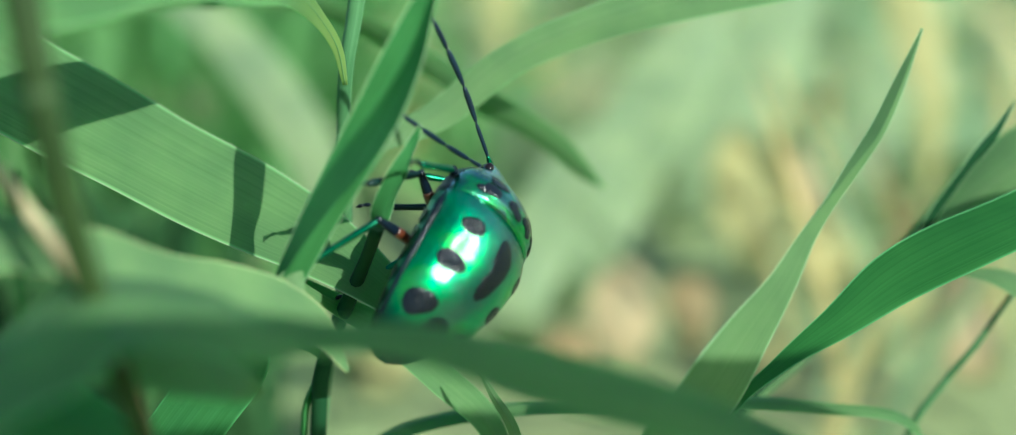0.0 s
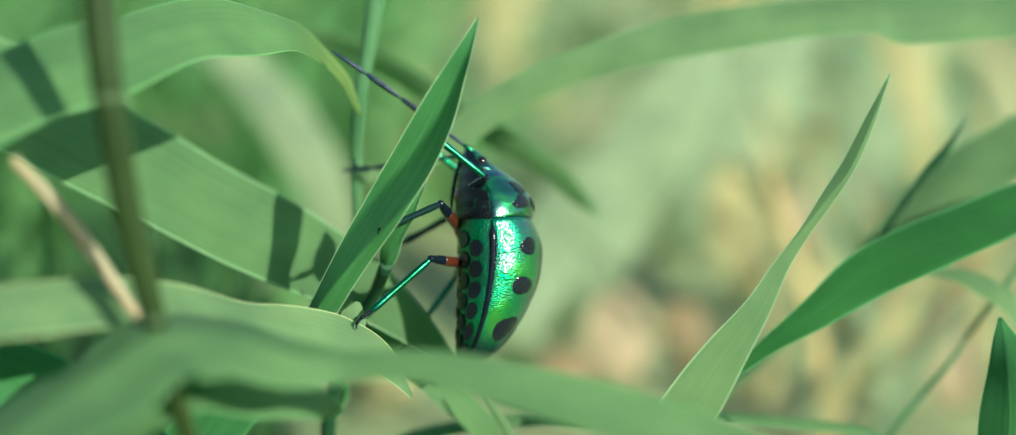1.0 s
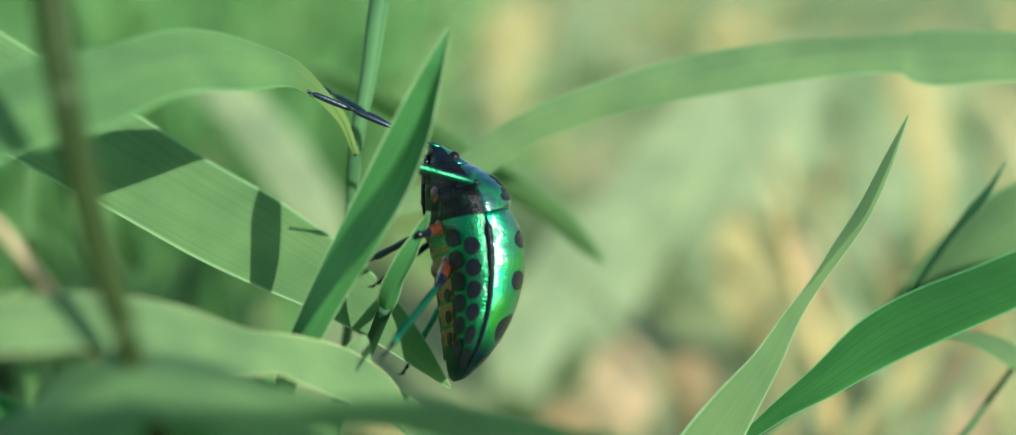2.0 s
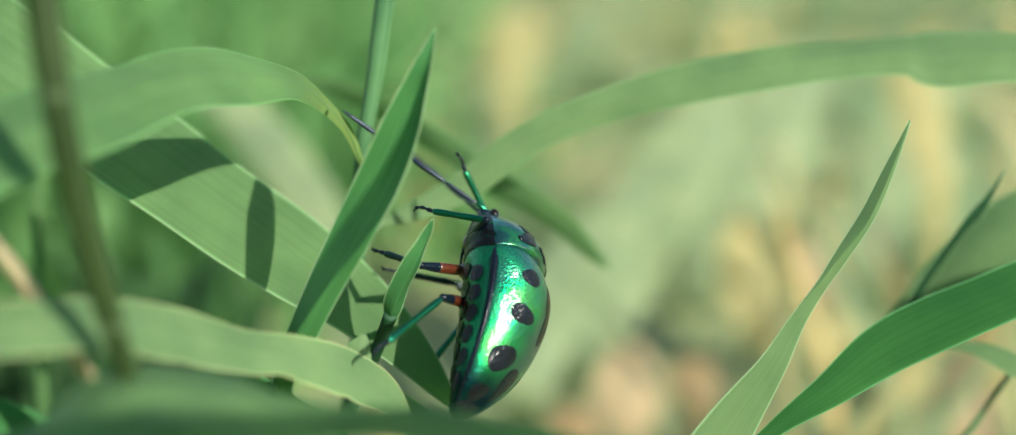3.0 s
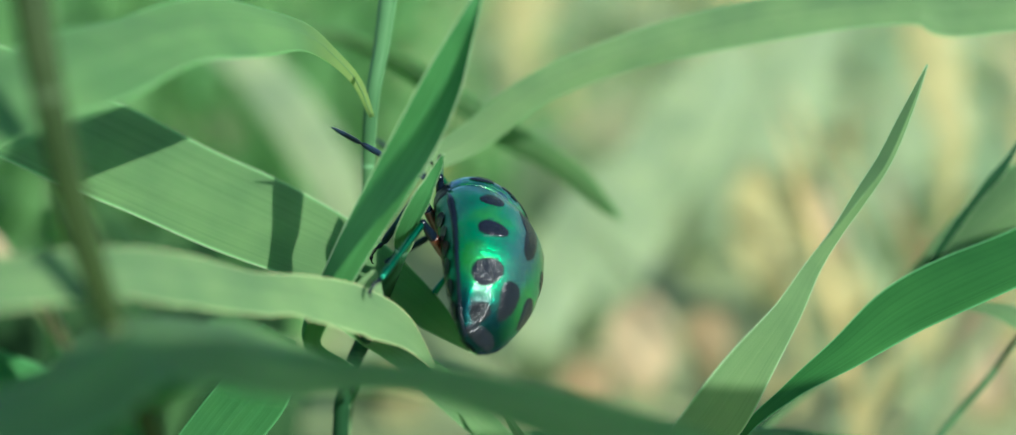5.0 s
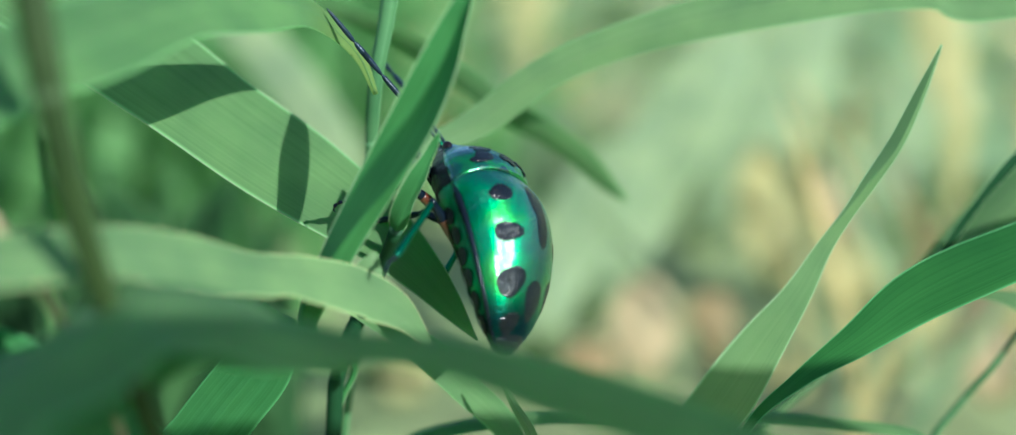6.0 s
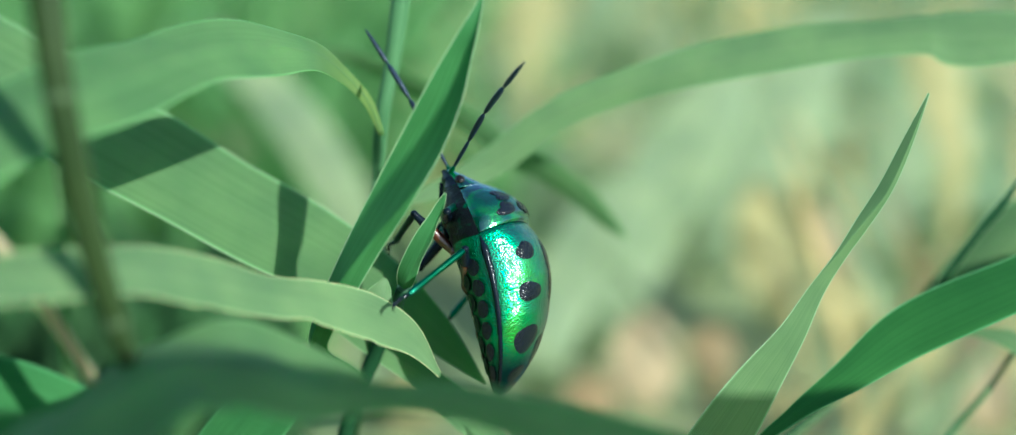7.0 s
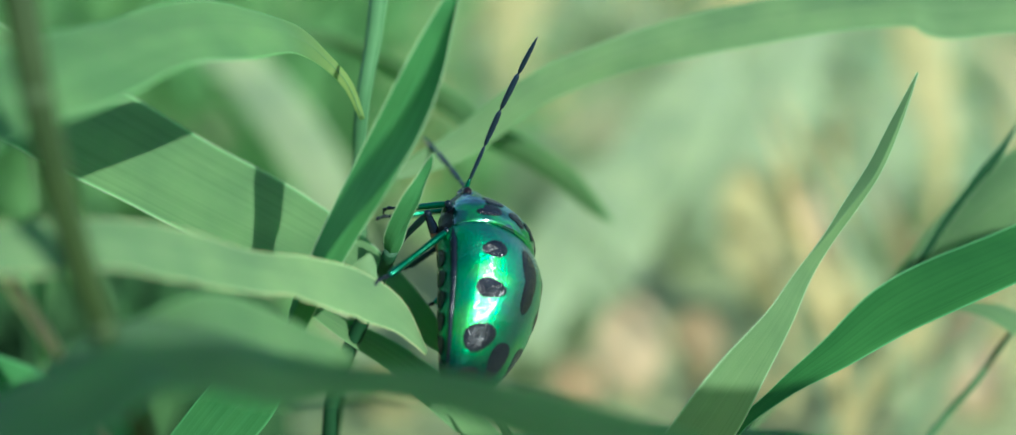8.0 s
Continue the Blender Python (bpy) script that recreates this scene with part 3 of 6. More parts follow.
BLADES['shading_leaf'] = ((96.0, -60.0, 0.0), [(-79.4, -50.8, 115.5, 2.0, -40), (-71.4, -47.9, 110.4, 9.0, -40), (-59.3, -42.2, 104.4, 15.0, -40), (-47.9, -35.5, 100.5, 16.0, -40), (-35.8, -28.1, 96.8, 16.0, -40), (-23.9, -20.6, 93.6, 15.0, -40), (-13.9, -13.9, 91.3, 13.0, -40), (2.0, 2.0, 40.0, 8.0, -20), (0.0, 0.0, 0.0, 4.0, 0)])
DRY_LEAVES = [
    ('tan', (84.8, 180.9, 0), [(-4.1, 8.6, 50.5, 9.3, -2), (-2.8, 6.2, 41.6, 10.1, -3), (-1.4, 2.0, 33.8, 8.9, -6), (0.0, -2.0, 26.4, 5.9, -7), (0.0, 0.0, 0.0, 1.0, -7)]),
    ('tan', (47.3, 154.9, 0), [(-1.0, 9.1, 25.1, 4.6, 5), (-1.5, 5.5, 19.4, 10.1, 0), (-0.8, 1.4, 11.8, 11.0, -4), (0.0, -2.0, 6.8, 7.4, -5), (0.0, 0.0, 0.0, 1.0, -5)]),
    ('peach', (64.3, 177.4, 0), [(-0.8, 5.1, 16.7, 7.6, 2), (-0.4, 1.5, 11.2, 10.5, -1), (0.0, -2.0, 5.8, 7.1, -4), (0.0, 0.0, 0.0, 1.0, -4)]),
    ('brown', (73.4, 222.3, 0), [(0.1, 1.9, 17.9, 3.7, 2), (0.1, 0.0, 14.7, 5.1, 1), (0.0, -2.0, 10.9, 3.1, -1), (0.0, 0.0, 0.0, 1.0, -1)]),
    ('peach', (21.7, 116.3, 0), [(-0.6, 5.5, 14.4, 5.1, 3), (-0.5, 2.2, 9.8, 10.1, 1), (-0.5, -1.1, 5.2, 8.4, -3), (0.0, -2.0, 2.0, 3.4, -2), (0.0, 0.0, 0.0, 1.0, -2)]),
    ('brown', (31.7, 117.5, 0), [(-0.4, 1.9, 13.1, 4.0, 2), (-0.4, 0.0, 9.9, 7.6, -2), (0.0, -2.0, 6.2, 4.5, -4), (0.0, 0.0, 0.0, 1.0, -4)]),
    ('tan', (50.9, 106.6, 0), [(13.6, 2.7, 13.9, 2.6, 13), (7.8, 0.5, 9.6, 3.6, 13), (0.0, -2.0, 4.1, 3.2, 13), (0.0, 0.0, 0.0, 1.0, 13)]),
    ('tan', (56.9, 146.1, 0), [(-1.0, 4.1, 12.3, 6.9, -3), (-0.1, 1.1, 8.6, 10.0, -4), (0.0, -2.0, 4.8, 6.7, -3), (0.0, 0.0, 0.0, 1.0, -3)]),
    ('tan', (5.9, 304.3, 0), [(-0.6, 11.9, 44.4, 11.2, -2), (0.2, 4.8, 33.1, 15.0, -1), (0.0, -2.0, 23.3, 7.6, -1), (0.0, 0.0, 0.0, 1.0, -1)]),
    ('peach', (71.1, 106.3, 0), [(-0.8, 3.5, 15.8, 4.7, 5), (-1.1, 0.8, 9.6, 8.7, 0), (0.0, -2.0, 3.1, 5.8, -2), (0.0, 0.0, 0.0, 1.0, -2)]),
    ('brown', (12.7, 110.1, 0), [(-0.9, 1.6, 7.9, 5.0, -2), (-0.4, -0.1, 5.3, 7.8, -4), (0.0, -2.0, 2.0, 4.8, -4), (0.0, 0.0, 0.0, 1.0, -4)]),
    ('tan', (-14.0, 107.6, 0), [(-1.1, 4.0, 7.4, 5.9, -2), (-0.5, 1.9, 3.5, 8.7, -4), (0.0, 0.0, 0.1, 5.7, -6)]),
    ('tan', (41.8, 107.7, 0), [(-0.6, 3.7, 6.4, 5.0, 0), (-0.3, 1.8, 3.5, 7.8, -3), (0.0, 0.0, 0.5, 4.8, -4)])]
FLAP = [(54.2, 37.4, 58.3, 2.2, 2), (54.4, 37.6, 59.0, 1.7, 5), (54.6, 37.8, 59.5, 1.1, 12), (54.7, 38.0, 60.0, 0.3, 16)]

LOOKS = {
    "centre_blade": (LEAF_MID, -1.0, "upright folded green grass blade the bug holds on to"),
    "side_shoot": (LEAF_MID, 0.5, "small pointed grass shoot on a thin stem coloured for shade"),
    "band_leaf": (LEAF, 0.06, "wide green grass leaf crossed by sharp shadows"),
    "curling_leaf": (LEAF_YELLOW_TIP, 0.10, "broad pale green leaf curling down to a yellow tip"),
    "upright_stem": (STEM, 0.0, "slender upright pale green grass stem"),
    "back_blade_pale": (LEAF, 0.15, "slanting grass blade whose hanging tip is dark"),
    "arching_leaf": (LEAF_PALE, 0.14, "long pale green leaf arching over the bug"),
    "tall_blade": (LEAF_PALE, -0.7, "tall pointed green grass blade with twisted tip"),
    "broad_leaf": (LEAF_FRESH, 0.03, "broad vivid green grass leaf leaning out to the side"),
    "thin_dark_blade": (LEAF_DEEP_AND_SHADED, 0.3, "thin dark pointed grass blade"),
    "pale_side_leaf": (LEAF_PALE, 0.1, "wide soft green leaf behind the vivid one"),
    "small_side_leaf": (LEAF_PALE, 0.1, "small pale leaf below the vivid green leaf"),
    "thin_stalk": (STEM, 0.0, "thin leaning green stalk"),
    "chewed_leaf": (LEAF_WORN, 0.08, "pale green leaf with a chewed ragged edge"),
    "fore_leaf": (LEAF, 0.22, "long half shaded green leaf bending low across the others"),
    "shading_leaf": (LEAF, 0.06, "tall green leaf that shades the leaves below it"),
    "second_leaf": (LEAF, 0.08, "blurred green leaf below the chewed one"),
    "wide_far_leaf": (FIELD_PALE, 0.1, "wide pale leaf standing well behind the bug"),
    "gap_leaf": (FIELD_PALE, 0.1, "pale leaf slanting in the grass further back"),
    "far_leaf": (FIELD_PALE, 0.1, "pale broad leaf further back in the meadow"),
    "short_far_leaf": (FIELD_PALE, 0.1, "short pale leaf behind the bug"),
    "far_side_leaf": (FIELD_PALE, 0.1, "pale leaf standing among dry straw"),
    "dark_low_leaf": (LEAF_MID, 0.1, "dark green leaf low in the shade"),
    # darker green than the leaves around, to add to the shade on this blade
    "low_blade": (LEAF_MID, 0.2, "broad blade low in the shade, its green darkened for it"),
    "low_thin_blade": (LEAF_PALE, 0.2, "thin pale blade tip low in the grass"),
    "low_arc_blade": (LEAF, 0.2, "narrow green blade arching low over the litter"),
    "shaded_low_leaf": (LEAF, 0.1, "dark leaf in the shade below the bug"),
    "stalk": (STALK_SHADED, 0.0, "old brownish green stalk close by, darkened as if shaded"),
    "dry_stem": (STRAW, 0.0, "dry broken straw stem, whitish and brown"),
    "corner_leaf": (LEAF_MID, 0.2, "dark green leaf standing at the side"),
}
ROUND = {"upright_stem", "stalk", "dry_stem", "thin_stalk"}
RIBLESS = {"centre_blade", "side_shoot", "band_leaf", "broad_leaf", "tall_blade", "chewed_leaf", "thin_dark_blade"}
leaves = {}


def nibble(v):
    """How deep the edge is chewed at v along the leaf."""
    if v < 0.5 or v > 0.97:
        return 0.0
    return max(0.0, noise.noise(Vector((v * 42, 3.1, 0))) * 0.22 + noise.noise(Vector((v * 150, 1.7, 0))) * 0.08)


def centre_folds(v):
    """The held blade turns: its sunny half gives way to the far half, and low down the margin curls back."""
    return 0.5 - 7.8 * v, max(-0.1, 1.1 - max(0.0, v - 0.13) / 0.1), 0.58 * min(1.0, 0.3 + v / 0.08)


def tall_folds(v):
    """The tip is half turned away from the sun, the wide part below faces it."""
    return -3.0, 0.35 - 1.7 * max(0.0, v - 0.1) / 0.11, 0.4 * min(1.0, 0.3 + v / 0.05)


FOLDS = {"centre_blade": centre_folds, "tall_blade": tall_folds}


def rib_line(spine, fold):
    """The line of the midrib, on the crest of the fold."""
    out = []
    for k, (x, y, z, w, tw) in enumerate(spine):
        t = Vector(spine[min(k + 1, len(spine) - 1)][:3]) - Vector(spine[max(k - 1, 0)][:3])
        t.normalize()
        side = t.cross(Vector((0, 1, 0))).normalized()
        side.rotate(Matrix.Rotation(radians(tw), 3, t))
        p = Vector((x, y, z)) + t.cross(side) * (w * 0.25 * fold)
        out.append((*p, 0.05 + 0.0015 * w))
    return out


for key, (base, spine) in BLADES.items():
    mat, fold, label = LOOKS[key]
    kind = "dry_straw" if key == "dry_stem" else "grass_culm" if key in ROUND else "grass_leaf"
    margins = []
    bm = blade_mesh(spine, fold, margins=margins, across=30 if key in FOLDS else 12, steps=18 if key == "chewed_leaf" else 7, ripple=0.0 if key in ROUND else 0.03, round_stem=key in ROUND, bite=nibble if key == "chewed_leaf" else None, creases=FOLDS.get(key))
    leaf = part(kind, bm, mat)
    leaf.location = Vector(base) * MM
    tagged(leaf, label, "grass stalk" if key in ROUND else "leaf")
    leaves[key] = leaf
    if key in RIBLESS:
        for side in (0, 1):
            part("margin", hem([(row[side], (0.03 + 0.004 * min(row[2], 4)) * (0.55 if key == "chewed_leaf" else 1.0)) for row in margins]), DRY_TAN if key == "chewed_leaf" else LEAF_MID if key == "broad_leaf" else LEAF_EDGE, leaf, "dry chewed margin" if key == "chewed_leaf" else "thin smooth leaf margin")
        continue
    if key not in ROUND:
        rib = rib_line(spine, fold)
        part("midrib", rod(rib, 8), mat, leaf, "slightly raised midrib")
    else:
        for at in (4,) if key == "upright_stem" else (2, 4):
            x, y, z, w, tw = spine[at]
            part("node", ball((x, y, z), w * (0.53 if key == "dry_stem" else 0.505), (1, 1, 0.7)), mat if key != "dry_stem" else DRY_PEACH, leaf, "thickened joint")
# the stem's darkness is shade put into its green
part("stem", rod([(5.8, -16.9, 59.4, 0.49), (4.6, -13.7, 55.9, 0.46), (3.3, -12.5, 52.8, 0.56), (0.9, -12.1, 46.4, 0.59), (0.0, 0.0, 0.0, 0.67)], 10), LEAF_DEEP_AND_SHADED, leaves["side_shoot"], "thin green stem, darkened as if shaded")
flap = part("torn_flap", blade_mesh(FLAP, 0.1, across=6, steps=5), LEAF_WORN, leaves["chewed_leaf"], "torn bit of leaf standing up")


# ---- meadow behind ----
def meadow(name, count, mat, seed, near, far, height, width, lean=0.5, dense=None):
    """Many grass blades as one mesh, all round the clearing where the bug sits, each a bent tapering strip."""
    rng = random.Random(seed)
    verts, faces, uvs = [], [], []
    while count > 0:
        r = near + (far - near) * rng.random() ** 0.8
        way = rng.uniform(0, 6.2832)
        x, y = r * math.cos(way), r * math.sin(way) - 40
        if dense and rng.random() > dense(math.cos(way), math.sin(way)):
            continue
        count -= 1
        h, w = rng.uniform(*height), rng.uniform(*width)
        turn, bend = rng.uniform(0, 6.283), rng.uniform(0.1, lean)
        face = rng.uniform(-0.9, 0.9)
        side = (math.cos(face), math.sin(face))
        first = len(verts)
        for k in range(7):
            s = k / 6
            out = h * bend * s * s * 1.6
            wk = w * 0.5 * (1 - s ** 2.2) + 0.08
            px, py, pz = x + math.cos(turn) * out, y + math.sin(turn) * out, h * (s - min(bend, 1.0) * 0.55 * s * s) - 3
            verts.append(((px - side[0] * wk) * MM, (py - side[1] * wk) * MM, pz * MM))
            verts.append(((px + 0.0) * MM, (py + wk * 0.3) * MM, pz * MM))
            verts.append(((px + side[0] * wk) * MM, (py + side[1] * wk) * MM, pz * MM))
            uvs += [(0.06, s * 0.7), (0.5, s * 0.7), (0.94, s * 0.7)]
        for k in range(6):
            a = first + 3 * k
            faces += [(a, a + 1, a + 4, a + 3), (a + 1, a + 2, a + 5, a + 4)]
    me = bpy.data.meshes.new(name)
    me.from_pydata(verts, [], faces)
    layer = me.uv_layers.new(name="UVMap")
    for lp in me.loops:
        layer.data[lp.index].uv = uvs[lp.vertex_index]
    me.materials.append(mat)
    for p in me.polygons:
        p.use_smooth = True
    return new(name, me)


def green_side(c, s):
    """Green grass grows thick on one side of the clearing."""
    return max(0.0, min(1.0, 0.12 - c * 2.4)) if s > 0 else 0.5


def bleached_side(c, s):
    return max(0.0, min(1.0, 0.55 + c * 1.6)) if s > 0 else 0.5


tagged(meadow("grass_field", 5200, FIELD, 3, 190, 800, (30, 95), (3, 9), 0.8, green_side), "soft green meadow grass in sunlight", "grass", kind="stuff")
tagged(meadow("pale_grass_field", 2600, FIELD_PALE, 8, 240, 1100, (6, 26), (10, 24), 1.5, bleached_side), "low pale sun-bleached meadow grass", "grass", kind="stuff")
tagged(meadow("far_grass_field", 5000, FIELD_PALE, 5, 1000, 4200, (40, 110), (12, 26), 1.1, bleached_side), "distant pale meadow grass in sunlight", "grass", kind="stuff")
tagged(meadow("far_green_field", 6000, FIELD, 6, 800, 4200, (60, 170), (10, 22), 0.8, green_side), "distant green meadow grass", "grass", kind="stuff")
tagged(meadow("straw_field", 220, FIELD_STRAW, 4, 220, 700, (12, 45), (3, 8), 0.9, bleached_side), "dry straw standing between the grass", "straw", kind="stuff")

def back_stalks(name, count, mat, seed, wide, tall, thick):
    """Loose blades and straws standing and leaning behind the bleached side of the clearing."""
    rng = random.Random(seed)
    out = bmesh.new()
    for _ in range(count):
        y = rng.uniform(75, 190)
        x, h = rng.uniform(*wide) * (y + 108) / 200, rng.uniform(*tall)
        lean, back, w = rng.uniform(-0.75, 0.75), rng.uniform(-0.2, 0.2), rng.uniform(*thick)
        spine = [(x + lean * h * q ** 1.4, y + back * h * q, h * q - 2, max(0.1, w * (1 - 0.85 * q ** 3)), rng.uniform(-40, 40)) for q in (0, 0.35, 0.7, 1)]
        blade = blade_mesh(spine, 0.2, 0.1, 4, 3)
        me = bpy.data.meshes.new("blade")
        blade.to_mesh(me)
        blade.free()
        out.from_mesh(me)
        bpy.data.meshes.remove(me)
    return part(name, out, mat)


tagged(back_stalks("loose_straw", 15, FIELD_STRAW, 31, (42, 80), (20, 58), (1.2, 3.0)), "loose dry straw leaning between the grass", "straw", kind="stuff")
tagged(back_stalks("loose_grass", 9, FIELD_PALE, 32, (46, 80), (26, 62), (1.5, 3.5)), "loose green blades leaning over the litter", "grass", kind="stuff")
tagged(back_stalks("brown_stalks", 4, DRY, 33, (40, 70), (14, 36), (1.5, 3.0)), "short brown withered stalks", "straw", kind="stuff")


def undergrowth(count, seed):
    """Dense dark blades low behind the leaves, on the green side of the clearing."""
    rng = random.Random(seed)
    out = bmesh.new()
    for _ in range(count):
        x, y, h = rng.uniform(-95, -30), rng.uniform(34, 100), rng.uniform(22, 46)
        lean = rng.uniform(-0.5, 0.5)
        spine = [(x + lean * h * q * q, y + rng.uniform(-2, 2), h * q - 2, max(0.1, rng.uniform(4, 7) * (1 - q ** 3)), rng.uniform(-30, 30)) for q in (0, 0.35, 0.7, 1)]
        blade = blade_mesh(spine, 0.2, 0.1, 4, 3)
        me = bpy.data.meshes.new("blade")
        blade.to_mesh(me)
        blade.free()
        out.from_mesh(me)
        bpy.data.meshes.remove(me)
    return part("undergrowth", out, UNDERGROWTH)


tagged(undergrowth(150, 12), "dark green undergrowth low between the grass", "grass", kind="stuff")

# ---- dry leaves ----
TINTS = {"tan": DRY_TAN, "peach": DRY_PEACH, "brown": DRY}
for tint, base, spine in DRY_LEAVES:
    leaf = part("dry_leaf", blade_mesh(spine, 0.12, 0.2, 8, 6, ripple=0.12), TINTS[tint])
    leaf.location = Vector(base) * MM
    part("midrib", rod(rib_line(spine, 0.12), 6), TINTS[tint], leaf, "dry midrib")
    tagged(leaf, tint + " withered leaf curled up over the litter", "dry leaf", group="withered leaves")

BUG = [(0, -3.18, -5.37, 57.72, 83.2, 53.9, 43.7), (0.2, -2.07, -5.65, 56.84, 86.2, 40.4, 61.4), (0.5, -1.67, -5.60, 57.13, 98.5, 30.1, 82.0), (0.8, -1.20, -5.10, 58.63, 96.2, 25.7, 85.4), (1, -1.46, -5.00, 58.93, 92.5, 22.3, 88.5), (1.2, -1.72, -4.49, 60.60, 87.0, 22.8, 100.2), (1.5, -2.73, -4.31, 61.38, 90.5, 19.7, 108.9), (1.7, -3.12, -3.93, 62.59, 90.5, 20.0, 110.1), (2.8, -1.59, -4.71, 59.33, 92.5, 43.4, 83.8), (3, -1.56, -4.73, 59.32, 91.1, 47.3, 80.9), (3.5, -2.28, -5.03, 58.51, 70.2, 54.5, 80.1), (3.8, -2.43, -4.88, 59.14, 62.3, 57.9, 66.5), (4, -3.13, -4.94, 59.08, 52.6, 51.4, 54.2), (4.2, -3.18, -4.90, 59.32, 42.0, 55.9, 48.8), (5.3, -2.09, -5.08, 58.58, 34.3, 49.1, 29.5), (5.5, -1.61, -5.13, 58.49, 39.8, 50.2, 35.9), (6, -2.42, -5.01, 59.05, 54.0, 30.8, 55.5), (6.5, -2.78, -4.93, 59.33, 60.7, 16.8, 68.8), (7, -2.56, -4.96, 58.96, 73.4, 21.5, 79.9), (7.5, -2.30, -5.12, 58.25, 73.7, 25.4, 74.6), (8, -2.33, -5.40, 57.41, 66.2, 39.2, 50.5)]
LEG_LENGTHS = {'fore': (3.9, 5.8), 'mid': (3.9, 5.8), 'hind': (4.2, 7.0)}
LEGS = {}
ANTENNAE = {}
LEGS[('l', 'fore')] = ([(0, -1.30, 4.60, -0.50, 35.5, -48.4, -38.5), (0.2, -1.30, 4.60, -0.50, 46.0, -47.0, -71.7), (0.5, -1.30, 4.60, -0.50, 77.6, -45.8, -95.9), (0.8, -1.30, 4.60, -0.50, 70.9, 25.4, -114.5), (1, -1.30, 4.60, -0.50, 56.5, 22.9, -121.1), (1.2, -1.30, 4.60, -0.50, 56.6, 36.0, -108.2), (1.5, -1.30, 4.60, -0.50, 62.2, 33.8, -104.8), (1.7, -1.30, 4.60, -0.50, 58.2, 14.5, -101.6), (2.8, -1.30, 4.60, -0.50, 58.5, 16.1, -100.4), (3, -1.30, 4.60, -0.50, 62.5, 17.2, -96.3), (3.5, -1.30, 4.60, -0.50, 71.3, 73.9, -97.2), (3.8, -1.30, 4.60, -0.50, -30.6, 65.6, 144.9), (4, -1.30, 4.60, -0.50, -19.8, 56.6, 153.8), (4.2, -1.30, 4.60, -0.50, -18.2, 49.3, 153.6), (5.3, -1.30, 4.60, -0.50, 36.3, 56.6, -134.6), (5.5, -1.30, 4.60, -0.50, 79.5, 16.5, -86.4), (6, -1.30, 4.60, -0.50, 73.0, 39.8, -113.4), (6.5, -1.30, 4.60, -0.50, -21.5, 47.3, 149.2), (7, -1.30, 4.60, -0.50, -73.9, 42.1, 100.7), (7.5, -1.30, 4.60, -0.50, 6.6, 81.1, 174.1), (7.75, -1.30, 4.60, -0.50, 62.0, 48.3, -112.7), (8, -1.30, 4.60, -0.50, 56.8, 11.3, -94.8)],
    [(0, 0, 0, 3.90, 35.1, 0.0, 0.0), (0.2, 0, 0, 3.90, 58.9, 0.0, 0.0), (0.5, 0, 0, 3.90, 44.3, -0.0, 0.0), (0.8, 0, 0, 3.90, 83.1, -0.0, 0.0), (1, 0, 0, 3.90, 92.9, -0.0, 0.0), (1.2, 0, 0, 3.90, 101.0, 0.0, 0.0), (1.5, 0, 0, 3.90, 109.8, -0.0, 0.0), (1.7, 0, 0, 3.90, 108.8, -0.0, 0.0), (2.8, 0, 0, 3.90, 131.5, -0.0, -0.0), (3, 0, 0, 3.90, 129.2, -0.0, 0.0), (3.5, 0, 0, 3.90, 141.7, -0.0, -0.0), (3.8, 0, 0, 3.90, 109.9, -0.0, -0.0), (4, 0, 0, 3.90, 115.7, -0.0, -0.0), (4.2, 0, 0, 3.90, 105.3, -0.0, 0.0), (5.3, 0, 0, 3.90, 115.4, 0.0, 0.0), (5.5, 0, 0, 3.90, 141.8, -0.0, -0.0), (6, 0, 0, 3.90, 135.4, -0.0, 0.0), (6.5, 0, 0, 3.90, 152.6, -0.0, 0.0), (7, 0, 0, 3.90, 155.3, -0.0, 0.0), (7.5, 0, 0, 3.90, 141.3, -0.0, 0.0), (7.75, 0, 0, 3.90, 134.3, -0.0, 0.0), (8, 0, 0, 3.90, 127.3, -0.0, -0.0)])
